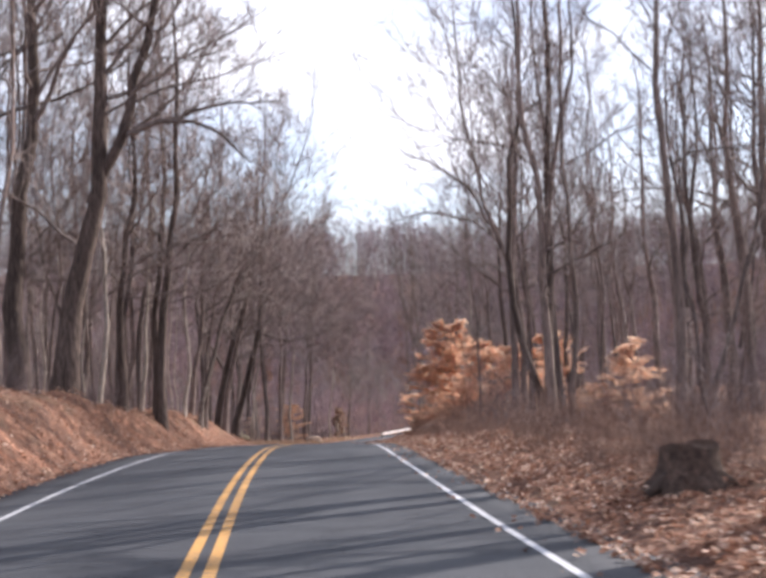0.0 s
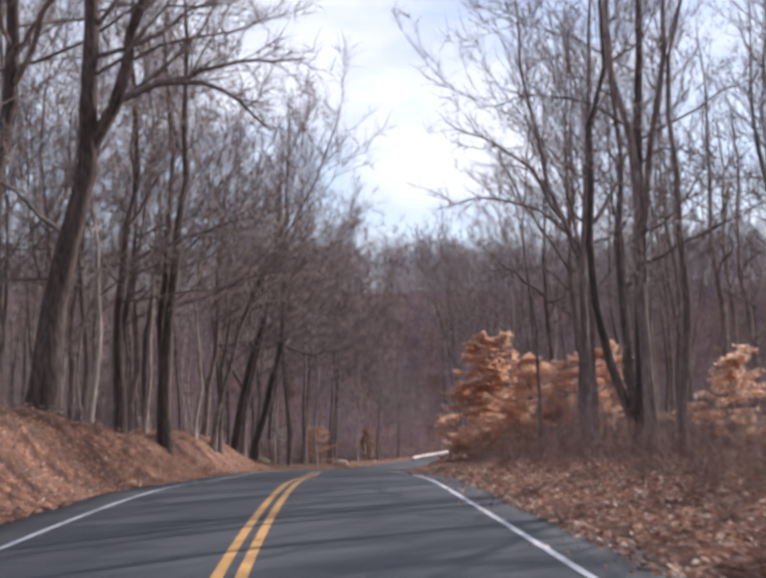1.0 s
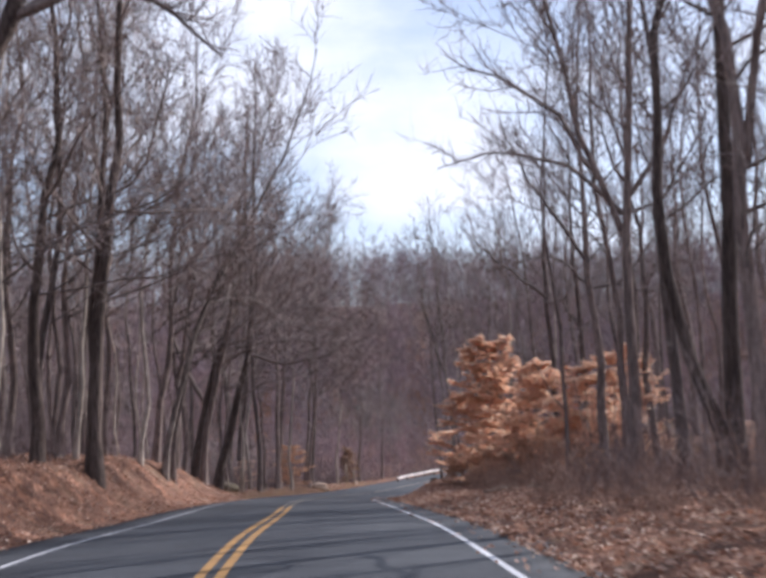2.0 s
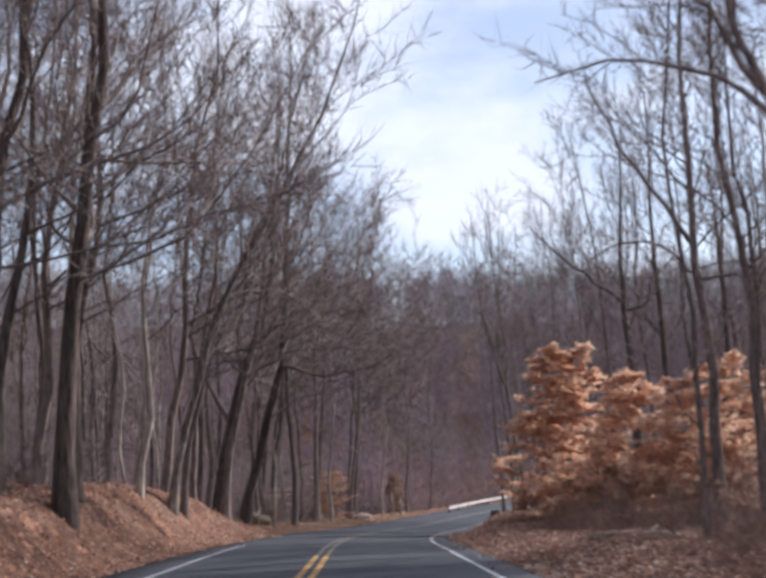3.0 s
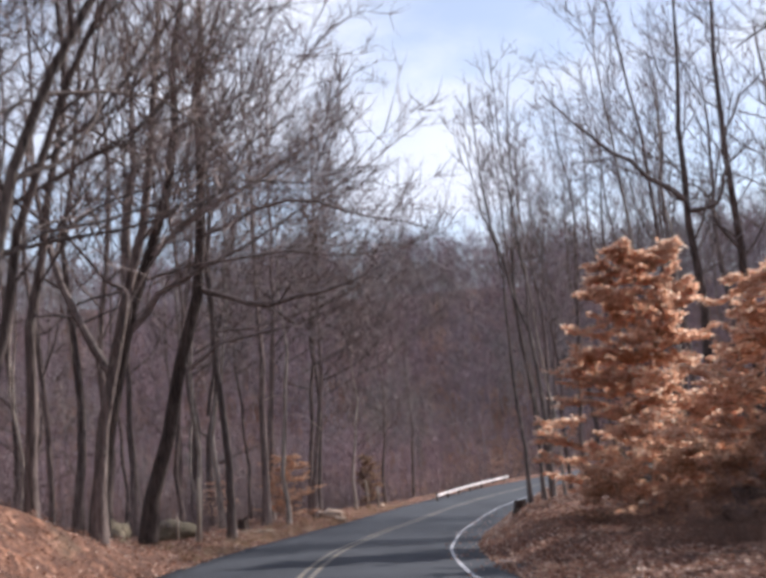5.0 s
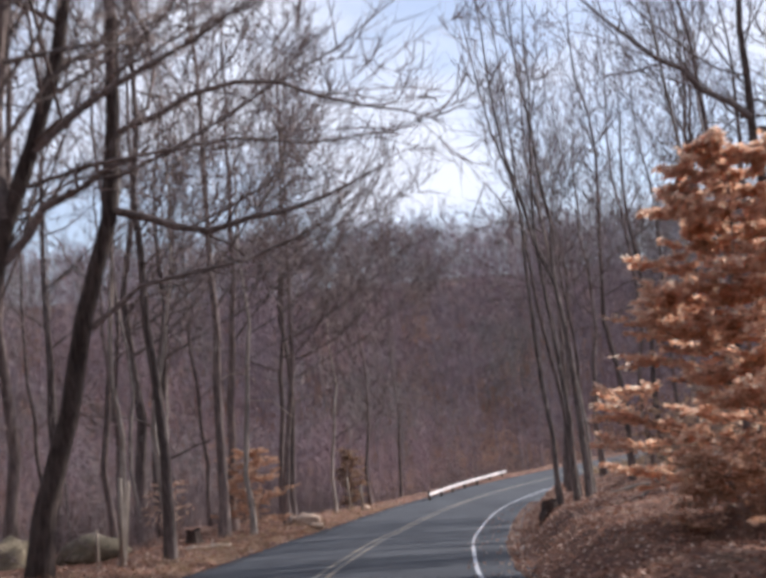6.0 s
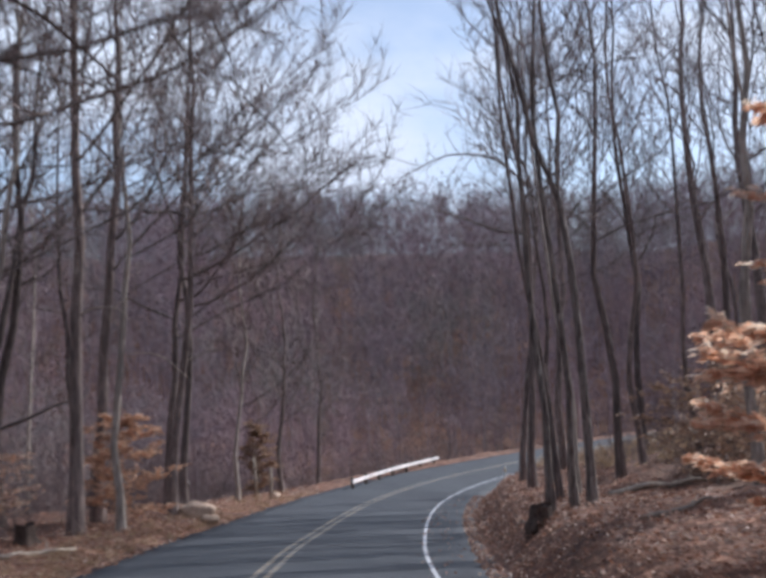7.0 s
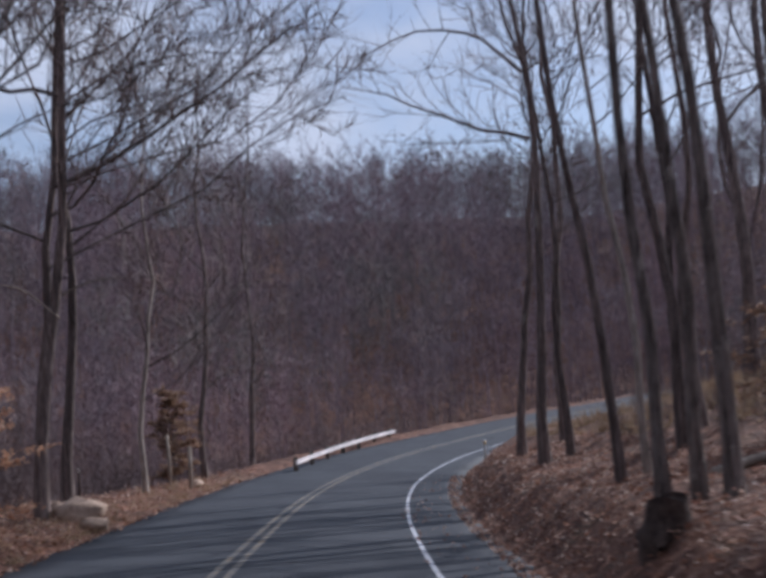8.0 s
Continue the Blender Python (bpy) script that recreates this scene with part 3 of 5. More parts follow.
def straight(h, lean=(0.0, 0.0), bow=0.0):
    """One gently winding stem of height h that leans by so many metres at its top."""
    turn = h * 5.3 + lean[0] * 17.0 + lean[1] * 9.0 + bow * 13.0
    line = [(0, 0, 0)]
    for k, u in enumerate((0.16, 0.34, 0.52, 0.70, 0.86)):
        swing = 0.012 * h * math.sin(turn + k * 1.9)
        sway = 0.010 * h * math.cos(turn * 1.3 + k * 2.3)
        line.append((lean[0] * u + bow * math.sin(u * math.pi) + swing, lean[1] * u + sway, h * u))
    return [line + [(lean[0], lean[1], h)]]


TALL = "tall bare forest tree with dark grey bark beside the road"
PALE = "slender bare tree with pale sunlit bark beside the road"
LEAN = "bare tree leaning out over the road from the bank"
HEROES = []


def hero(x, y, seed, stems, radius, label=TALL, **how):
    HEROES.append((x, y))
    if x < -8:
        dense = 40 < y < 60
        how = {"crown": 0.24 if dense else 0.34 if y > 64 else 0.26, "reach": 0.27 if y < 50 else 0.31, "rise": 0.42, "stout": 0.46, "toward": (0.55, -0.1), "fine": 2.3 if dense else 1.7, **how, "limbs": int(how.get("limbs", 18) * (1.15 if dense else 0.95))}
    elif x > 1:
        how = {"toward": (-0.3, 0.0), "fine": 1.9 if y < 70 else 1.0, **how}
    return bare_tree(x, y, seed, stems, radius, label, **how)


# on the cut bank, left of the road
hero(-14.9, 37.5, 11, [[(0, 0, 0), (0.25, 0, 7), (0.85, 0, 12), (0.7, 0, 15), (0.9, 0, 24)]], 0.40, limbs=18, fine=2.6, crown=0.40, bark=BACKLIT_BARK)
hero(-16.9, 37.8, 10, straight(24, (0.5, 0)), 0.34, limbs=18, fine=2.6, crown=0.42, bark=BACKLIT_BARK)
hero(-12.9, 36.6, 12, [[(0, 0, 0), (0.55, 0, 3.6), (1.2, 0, 7.5), (1.65, 0, 14), (1.9, 0, 23)],
                       [(1.15, 0, 7.0), (1.7, 0, 8.3), (2.26, 0, 9.6), (3.4, 0, 14), (4.4, 0, 21)]], 0.45,
     "massive twin-stemmed bare tree on the leafy bank", bark=BACKLIT_BARK, limbs=18, fine=3.0, crown=0.42,
     extra=[([(2.26, 0, 9.4), (3.9, 0, 9.9), (5.4, -0.2, 9.6), (6.9, -0.5, 8.2)], 0.13),
            ([(3.9, 0, 9.9), (5.6, 0.4, 10.5), (7.8, 0.6, 10.6)], 0.09),
            ([(0.8, 0, 5.2), (-1.2, 0.5, 7.0), (-3.4, 0.7, 8.2)], 0.08)])
hero(-12.8, 40.4, 13, straight(16, (0.6, 0)), 0.12, PALE, bark=PALE_LIT_BARK, limbs=10)
hero(-13.0, 44.1, 14, straight(19, (0.8, 0.3)), 0.20, bark=BACKLIT_BARK)
hero(-13.9, 46.6, 15, straight(17, (1.3, 0)), 0.16, limbs=12)
hero(-11.5, 44.6, 16, [[(0, 0, 0), (0.25, 0, 5), (0.6, 0, 7.7), (1.0, 0, 20)]], 0.24, bark=BACKLIT_BARK)
hero(-12.3, 52.1, 17, straight(15, (1.0, 0)), 0.10, PALE, bark=PALE_LIT_BARK, limbs=10)
hero(-11.95, 54.1, 18, [[(0, 0, 0), (0.85, 0, 3.7), (1.35, 0, 5.4), (3.0, 0, 8.6), (4.7, 0, 11.5), (6.3, 0, 16)]], 0.135, LEAN, bark=STREAKED, limbs=14)
hero(-12.0, 55.6, 19, [[(0, 0, 0), (0.8, 0, 4.6), (1.7, 0, 7.2), (3.0, 0, 9.9), (4.3, 0, 15)]], 0.12, LEAN, limbs=14)
hero(-13.3, 57.8, 20, straight(18, (2.2, 0)), 0.17)
hero(-12.2, 62.0, 21, [[(0, 0, 0), (0.9, 0, 5.4), (1.3, 0, 7), (2.4, 0, 17)]], 0.17, LEAN)
hero(-13.5, 66.0, 22, [[(0, 0, 0), (0.3, 0, 2.4), (0.65, 0, 4.3), (1.35, 0, 6.6), (2.1, 0, 8.8), (2.7, 0, 13), (3.0, 0, 19)]], 0.25, "dark bare tree with a heavy forked crown beside the road", bark=BACKLIT_BARK, fine=1.8, limbs=24,
     extra=[([(0.9, 0, 5.3), (1.9, 0, 6.3), (2.6, 0, 6.7), (3.8, 0, 7.3)], 0.12), ([(1.2, 0, 6.2), (1.1, 0, 8.0), (1.4, 0, 10.0), (1.2, 0.2, 13.4)], 0.17),
            ([(1.6, 0, 7.3), (2.9, 0.2, 8.4), (4.2, 0.3, 9.0), (5.8, 0.3, 9.9)], 0.11), ([(0.6, 0, 4.2), (-0.4, 0, 6.0), (-1.2, 0.2, 8.6), (-1.6, 0.2, 11.5)], 0.14)])
hero(-12.9, 68.0, 23, [[(0, 0, 0), (1.0, 0, 4), (1.75, 0, 7), (2.2, 0, 11), (2.3, 0, 15.4), (2.6, 0, 22)]], 0.24,
     "dark bare tree leaning over the road with long crooked limbs", bark=BACKLIT_BARK, limbs=22,
     extra=[([(1.8, 0, 7.1), (2.4, 0, 7.0), (3.4, 0, 6.6), (4.8, 0, 6.7), (6.0, 0, 6.95), (7.2, 0.2, 7.5)], 0.10),
            ([(1.2, 0, 4.7), (2.3, 0, 5.5), (4.2, 0.3, 5.9), (6.6, 0.5, 6.6)], 0.06),
            ([(2.1, 0, 8.6), (4.4, 0, 9.3), (7.0, 0, 8.7), (8.4, 0.2, 8.3)], 0.07)])
hero(-12.3, 71.6, 24, straight(13, (0.5, 0)), 0.085, PALE, bark=PALE_LIT_BARK, limbs=9)
hero(-11.5, 72.9, 25, straight(18, (-0.3, 0)), 0.15)
hero(-13.4, 81.0, 26, [[(0, 0, 0), (-0.2, 0, 4.2), (0.35, 0, 6.5), (0.7, 0, 15)]], 0.13, PALE, bark=PALE_LIT_BARK, limbs=11)
grey_tree = hero(-11.86, 82.0, 27, [[(0, 0, 0), (0.2, 0, 8), (0.2, 0, 13.6), (0.1, 0, 21)]], 0.18)
hero(-11.3, 84.5, 28, straight(15, (0.4, 0)), 0.12, PALE, bark=PALE_LIT_BARK, limbs=11)
hero(-16.5, 89.5, 29, straight(20, (0.5, 0)), 0.27)
hero(-12.6, 88.0, 30, [[(0, 0, 0), (0.5, 0, 7), (0.8, 0, 11.4), (1.0, 0, 20)]], 0.20)
slim_tree = hero(-10.85, 90.2, 31, [[(0, 0, 0), (0.75, 0, 6.9), (0.9, 0, 13), (1.0, 0, 20)]], 0.15, fine=2.8, limbs=24)
hero(-11.3, 92.4, 32, [[(0, 0, 0), (0.4, 0, 6), (0.9, 0, 12), (1.3, 0, 19)]], 0.14, "bare tree with a low wide crown of level limbs", limbs=26, crown=0.28, reach=0.36, rise=0.3, stout=0.5, fine=2.6,
     extra=[([(0.5, 0, 7.4), (2.2, 0, 8.2), (4.4, 0.2, 9.6), (6.4, 0.3, 11.2)], 0.07), ([(0.8, 0, 9.6), (-1.4, 0, 9.9), (-3.8, 0, 9.8)], 0.06)])
hero(-11.2, 95.2, 33, straight(18, (0.7, 0)), 0.16, fine=2.8, limbs=24)
hero(-9.4, 96.8, 34, straight(12, (0.6, 0)), 0.09, PALE, bark=PALE_LIT_BARK, limbs=16, crown=0.2, fine=2.2)
hero(-8.0, 102.4, 35, straight(13, (0.3, 0)), 0.12, limbs=18, crown=0.2, fine=2.2)
hero(-6.6, 108.5, 36, straight(15, (0.5, 0)), 0.12, limbs=20, crown=0.2, fine=2.2)
hero(-12.3, 47.2, 62, straight(19, (0.6, 0)), 0.19, bark=BACKLIT_BARK)
hero(-14.6, 50.5, 63, straight(18, (1.2, 0)), 0.15)
hero(-13.0, 60.3, 64, straight(17, (1.6, 0)), 0.14, LEAN)
hero(-15.2, 55.0, 65, straight(19, (1.0, 0)), 0.18)
hero(-13.6, 49.0, 66, straight(16, (1.4, 0)), 0.10, PALE, bark=PALE_LIT_BARK)
hero(-15.6, 70.2, 67, straight(19, (0.8, 0)), 0.17)
hero(-16.4, 76.0, 68, straight(20, (0.6, 0)), 0.20)
hero(-14.4, 78.6, 69, straight(17, (0.5, 0)), 0.12, limbs=14)
hero(-17.6, 83.0, 70, straight(19, (0.4, 0)), 0.18)

for k, (bx, by) in enumerate(((-17.5, 44.0), (-20.0, 49.0), (-18.5, 55.5), (-22.5, 43.5), (-24.0, 52.0), (-21.0, 61.0), (-19.0, 40.5), (-18.6, 46.6), (-15.8, 53.2))):
    bare_tree(bx, by, 210 + k, straight(22 - 0.6 * (k % 7), (0.6, 0.2 - 0.05 * k)), 0.17 + 0.01 * k if k < 7 else 0.11, "tall bare tree with a fine twiggy crown behind the bank", crown=0.25, limbs=24, reach=0.3, rise=0.5, fine=2.6, sides=6, toward=(0.2, 0.0))
    HEROES.append((bx, by))


def dead_branch(tree, line, radius):
    geo = Geo()
    geo.tube(spline(line, 8), radius * np.linspace(1.0, 0.35, 8), 6)
    part("dead_branch", geo, BARE_WOOD, tree, "pale barkless dead branch")


dead_branch(grey_tree, [(0.12, 0, 4.95), (0.6, -0.1, 5.15), (1.2, -0.2, 5.05), (1.4, -0.2, 4.8)], 0.035)
dead_branch(grey_tree, [(1.0, -0.15, 5.1), (1.3, -0.3, 5.3), (1.5, -0.4, 5.3)], 0.02)
dead_branch(slim_tree, [(0.6, 0, 4.7), (1.2, 0, 4.95), (2.0, -0.1, 5.0)], 0.035)
dead_branch(slim_tree, [(0.55, 0, 4.2), (-0.3, -0.1, 4.9), (-1.1, -0.2, 5.0)], 0.03)

# right of the road
hero(3.8, 34.5, 41, [[(0, 0, 0), (0.2, 0, 6.1), (0.3, 0, 11.7), (0.35, 0, 14.2), (0.4, 0, 22)],
                     [(-0.12, 0, 0), (-0.75, 0, 2.9), (-1.15, 0, 4.7), (-1.15, 0, 7), (-0.7, 0, 10.6), (-0.9, 0, 18)]], 0.19,
     "bare tree with two stems from one base, one straight, one bowed", bark=BACKLIT_BARK, limbs=14, fine=1.4)
hero(3.2, 41.2, 42, [[(0, 0, 0), (0.05, 0, 6.6), (0.3, 0, 9), (0.8, 0, 19)], [(0.04, 0, 6.2), (-0.8, 0, 8.6), (-1.5, 0, 12), (-2, 0, 18)]], 0.18, limbs=24,
     extra=[([(0.02, 0, 6.9), (-1.2, 0, 8.1), (-2.8, 0, 8.6), (-4.6, 0, 8.3)], 0.07), ([(-0.5, 0, 7.8), (-1.6, 0, 9.6), (-3.0, 0, 10.6), (-4.2, 0, 11.2)], 0.08),
            ([(0.1, 0, 7.2), (1.2, 0, 8.8), (2.0, 0, 11)], 0.08)])
hero(5.5, 21.5, 43, [[(0, 0, 0), (0.5, 0, 1.8), (1.2, 0, 4.2), (1.5, 0, 8)], [(-0.05, 0, 0), (-0.25, 0, 2.0), (-0.3, 0, 4.5), (0, 0, 8)]], 0.075,
     "thin young bare tree forked at the ground", limbs=8)
hero(5.1, 58.0, 44, [[(0, 0, 0), (0, 0, 2.3), (-0.3, 0, 9), (-0.4, 0, 14), (0, 0, 21)]], 0.23, limbs=22,
     extra=[([(-0.3, 0, 9), (-1.4, 0, 10.8), (-2.7, 0, 12.8), (-3.6, 0, 15)], 0.09), ([(-0.2, 0, 8), (-1.5, 0, 9.2), (-2.8, 0, 9.3), (-3.9, 0, 8.7)], 0.06)])
hero(8.2, 50.8, 87, straight(19, (-0.4, 0)), 0.12, limbs=22, fine=2.0)
hero(9.8, 60.5, 88, straight(20, (-0.3, 0)), 0.13, limbs=22, fine=2.0)
hero(5.6, 46.5, 45, straight(20, (-0.5, 0)), 0.22)
hero(6.8, 29.5, 46, straight(19, (-0.3, 0)), 0.17)
hero(4.9, 51.5, 47, straight(18, (-0.8, 0)), 0.18)
hero(8.6, 64.5, 48, straight(20, (-0.8, 0)), 0.20)
hero(5.5, 79.0, 49, [[(0, 0, 0), (0, 0, 5), (0.0, 0, 8), (-0.15, 0, 10.6), (-0.1, 0, 13), (0.3, 0, 20)]], 0.25, bark=BACKLIT_BARK,
     extra=[([(-0.15, 0, 10.4), (-1.7, 0, 11.7), (-3.6, 0, 13.2), (-5.2, 0.2, 15.0)], 0.12),
            ([(-0.1, 0, 10.0), (0.9, 0, 10.2), (1.4, 0, 11.6), (2.6, 0, 12.6)], 0.11)], limbs=18)
hero(7.6, 80.0, 50, [[(0, 0, 0), (0.1, 0, 5), (-0.2, 0, 9), (-0.4, 0, 16), (-0.3, 0, 22)]], 0.26, bark=BACKLIT_BARK, limbs=20, extra=[([(0.0, 0, 8.5), (-0.9, 0, 9.6), (-1.3, 0, 11.0), (-2.4, 0, 11.8)], 0.10)])
hero(2.9, 79.0, 51, straight(18, (-0.4, 0), 0.25), 0.13, PALE, bark=PALE_LIT_BARK, limbs=20, rise=1.2)
hero(4.5, 80.4, 52, [[(0, 0, 0), (0, 0, 8), (-0.1, 0, 11), (-0.6, 0, 15.7), (-1.5, 0, 21)]], 0.15, limbs=20, rise=1.2)
hero(11.1, 82.0, 61, [[(0, 0, 0), (0.1, 0, 9), (0.1, 0, 13.5), (-0.5, 0, 19)]], 0.27, bark=BACKLIT_BARK, limbs=20)
hero(-1.0, 79.3, 53, [[(0.4, 0, 0), (0.25, 0, 4.7), (0.0, 0, 6.65), (-0.7, 0, 8.8), (-1.1, 0, 10.5), (-1.5, 0, 16)],
                      [(-0.45, 0.1, 0), (-0.8, 0, 5.9), (-0.9, 0, 9.5), (-1.5, 0, 11.6), (-2.0, 0, 15)],
                      [(0.0, 0, 6.5), (-0.05, 0, 9.1), (-0.4, 0, 13), (-0.6, 0, 17.5)],
                      [(0.1, 0.3, 0), (-0.1, 0.2, 4), (-0.35, 0.2, 7.5), (-0.2, 0.3, 12), (0.2, 0.3, 17)]], 0.115,
     "clump of tall stems with pale streaked bark at the bend", limbs=16, reach=0.2, rise=1.5, bark=STREAKED)
hero(0.0, 85.0, 54, [[(0, 0, 0), (-0.2, 0, 3), (-0.75, 0, 6.5), (-0.95, 0, 8.6), (-1.4, 0, 17)]], 0.10, limbs=13, reach=0.2, rise=1.3)
hero(0.55, 85.2, 55, [[(0, 0, 0), (-0.25, 0, 4.1), (-0.65, 0, 6.3), (-0.8, 0, 8.5), (-1.2, 0, 16)]], 0.075, PALE, bark=PALE_LIT_BARK, limbs=12, reach=0.2, rise=1.3)
hero(0.8, 93.0, 56, [[(0, 0, 0), (0.25, 0, 5.6), (0.25, 0, 9.4), (-0.2, 0, 11.9), (-0.3, 0, 19)]], 0.15)
hero(1.9, 94.4, 57, straight(17, (-0.5, 0)), 0.11, limbs=12)
hero(1.2, 97.0, 58, [[(0, 0, 0), (0.65, 0, 6.3), (0.9, 0, 10.7), (0.3, 0, 13.5), (0, 0, 17)]], 0.14,
     extra=[([(0.85, 0, 9.2), (-0.6, 0, 9.5), (-2.4, 0, 10.3), (-4.6, 0, 10.9)], 0.06), ([(0.75, 0, 11.2), (-0.8, 0, 12.4), (-2.9, 0, 12.3), (-4.2, 0, 11.6)], 0.06)])
hero(2.6, 88.5, 59, straight(19, (-0.6, 0)), 0.14)
hero(3.6, 100.5, 60, straight(18, (0.2, 0)), 0.18)

hero(3.9, 90.4, 81, straight(18, (-0.5, 0)), 0.12, limbs=20, rise=1.1)
hero(5.3, 95.2, 82, straight(19, (-0.4, 0)), 0.15, limbs=20, rise=1.0)
hero(6.6, 88.2, 83, straight(18, (0.2, 0)), 0.13, PALE, bark=PALE_LIT_BARK, limbs=20, rise=1.1)
hero(8.0, 93.4, 84, straight(20, (-0.3, 0)), 0.16, limbs=20)
hero(4.3, 86.4, 85, straight(16, (-0.7, 0)), 0.09, limbs=18, rise=1.2)
# Added mostly out of view, to throw trunk shadows across road and bank.
for k, (bx, by, br) in enumerate(((7.0, 5.5, 0.22), (9.5, 9.0, 0.30), (6.6, 12.2, 0.20), (12.0, 12.6, 0.34), (8.8, 17.0, 0.24), (13.5, 24.0, 0.36), (17.0, 36.0, 0.40), (15.5, 47.0, 0.33), (21.0, 58.0, 0.42), (10.2, 14.5, 0.30), (24.0, 69.0, 0.38), (14.0, 66.5, 0.28), (20.5, 73.5, 0.34), (19.5, 81.0, 0.33), (15.5, 86.0, 0.28), (21.0, 91.0, 0.32), (16.0, 99.5, 0.34), (10.0, 100.5, 0.26), (14.0, 105.0, 0.30), (20.0, 105.0, 0.34), (9.8, 20.5, 0.26), (14.5, 19.0, 0.30), (12.6, 29.0, 0.28), (18.0, 27.0, 0.36), (15.0, 33.5, 0.26), (16.2, 41.0, 0.30), (20.5, 47.5, 0.34), (17.0, 53.0, 0.28), (19.0, 64.0, 0.30), (18.6, 57.0, 0.28), (16.6, 59.6, 0.32), (13.8, 54.0, 0.26), (14.6, 49.2, 0.30), (25.0, 62.0, 0.36))):
    hero(bx, by, 90 + k, straight(23, (-0.6, 0.2)), br, "large old bare tree added back in the woods to cast shadows", limbs=16, stout=0.45, fine=0.9)

# ---- beeches that keep their dry leaves ----
def leaf_blades(g, geo, at, way, size):
    """Small leaves folded along the midrib, lying roughly flat."""
    n = len(at)
    w = way * [1, 1, 0.3] + g.normal(0, 0.5, (n, 3)) * [1, 1, 0.45]
    w /= np.linalg.norm(w, axis=1)[:, None]
    up = np.array([0, 0, 1.0]) + g.normal(0, 0.7, (n, 3))
    side = np.cross(w, up)
    side /= np.linalg.norm(side, axis=1)[:, None]
    s = size * g.uniform(0.6, 1.25, n)[:, None]
    fold = np.cross(side, w) * s * 0.14
    v = np.stack([at, at + w * s * 0.5 + side * s * 0.32 + fold, at + w * s, at + w * s * 0.5 - side * s * 0.32 + fold], 1)
    base = np.arange(n)[:, None] * 4 + geo.n
    geo.v.append(v.reshape(-1, 3))
    geo.f.append(np.concatenate([base, base + 1, base + 2], 1))
    geo.f.append(np.concatenate([base, base + 2, base + 3], 1))
    geo.n += n * 4


def beech(x, y, seed, height, spread, label, leaves=9000, size=0.10, low=0.06, radius=0.07, leaf=None, bare=(2, 2)):
    g = np.random.RandomState(seed)
    t = thing("beech_tree", x, y, gz(x, y), label, "tree", "young beeches")
    trunk, crown_geo, foliage = Geo(), Geo(), Geo()
    pts = spline([(0, 0, -0.3), (0.05, 0, height * 0.3), (-0.08, 0.05, height * 0.65), (0.02, 0, height)], 12)
    trunk.tube(pts, radius * (1.0 - 0.9 * np.linspace(0, 1, 12)), 7)
    spots, ways = [], []
    tiers = int(height * 4.2)
    for k in range(tiers):
        f = low + (0.97 - low) * (k + g.uniform(0, 0.6)) / tiers
        if bare[0] < f < bare[1]:
            continue
        for _ in range(3):
            az = g.uniform(0, 6.283)
            out = spread * (1.0 - 0.68 * f ** 2.4) * g.uniform(0.6, 1.0)
            line = bend(g, (0, 0, f * height), (math.cos(az), math.sin(az), 0.32), out, 5, 0.0, 0.12)
            crown_geo.tube(line, radius * 0.30 * (1.05 - f) * (1 - 0.8 * np.linspace(0, 1, 6)) + 0.004, 3)
            for b in range(7):
                u = g.uniform(0.25, 1.0) * 5
                j = min(int(u), 4)
                q = line[j] + (line[j + 1] - line[j]) * (u - j)
                way = unit(line[j + 1] - line[j] + g.normal(0, 0.6, 3) * [1, 1, 0.15])
                sub = bend(g, q, way, out * 0.32, 3, 0.0, 0.1)
                crown_geo.tube(sub, 0.006 * (1 - 0.6 * np.linspace(0, 1, 4)), 3)
                m = 80
                at = sub[0] + (sub[-1] - sub[0]) * g.uniform(0, 1.08, (m, 1)) + g.normal(0, 0.05, (m, 3)) * [1, 1, 0.6]
                spots.append(at)
                ways.append(np.repeat(unit(sub[-1] - sub[0])[None], m, 0))
    at, way = np.concatenate(spots), np.concatenate(ways)
    keep = g.permutation(len(at))[:leaves]
    leaf_blades(g, foliage, at[keep], way[keep], size)
    part("trunk", trunk, PALE_LIT_BARK, t)
    part("crown", crown_geo, LIMB, t, "thin layered branches")
    tagged(part("foliage", foliage, leaf or BEECH_LEAF, t, "dry orange-brown leaves", soft=False), kind="stuff")


ORANGE = "young beech with dry orange leaves in flat layers"
beech(1.05, 68.4, 71, 7.0, 2.8, ORANGE, 48000, 0.15, low=0.02, bare=(0.63, 0.68))
beech(3.0, 63.4, 73, 5.3, 2.75, ORANGE, 30000, 0.13, low=0.03, bare=(0.52, 0.57))
beech(4.8, 60.2, 72, 5.2, 2.4, ORANGE, 24000, 0.13, low=0.03, bare=(0.6, 0.64))
beech(6.5, 36.6, 74, 2.7, 1.7, "small beech sapling with pale orange leaves", 7000, 0.10, low=0.02, radius=0.03)
beech(7.4, 65.6, 75, 6.0, 2.6, ORANGE, 17000, 0.14)
beech(-11.6, 86.3, 76, 3.1, 1.5, "low beech with rusty leaves among bare trunks", 5200, 0.11, radius=0.03, leaf=RUST_LEAF)
beech(-8.9, 100.2, 77, 3.0, 1.0, "narrow shrub with brown withered leaves by the road", 4200, 0.12, radius=0.03, leaf=BROWN_LEAF)
beech(-14.8, 86.5, 78, 2.0, 1.2, "low beech with rusty leaves among bare trunks", 1300, 0.10, radius=0.03)
beech(5.2, 84.5, 79, 2.4, 1.6, "low beech with rusty leaves among bare trunks", 1800, 0.10, radius=0.03)


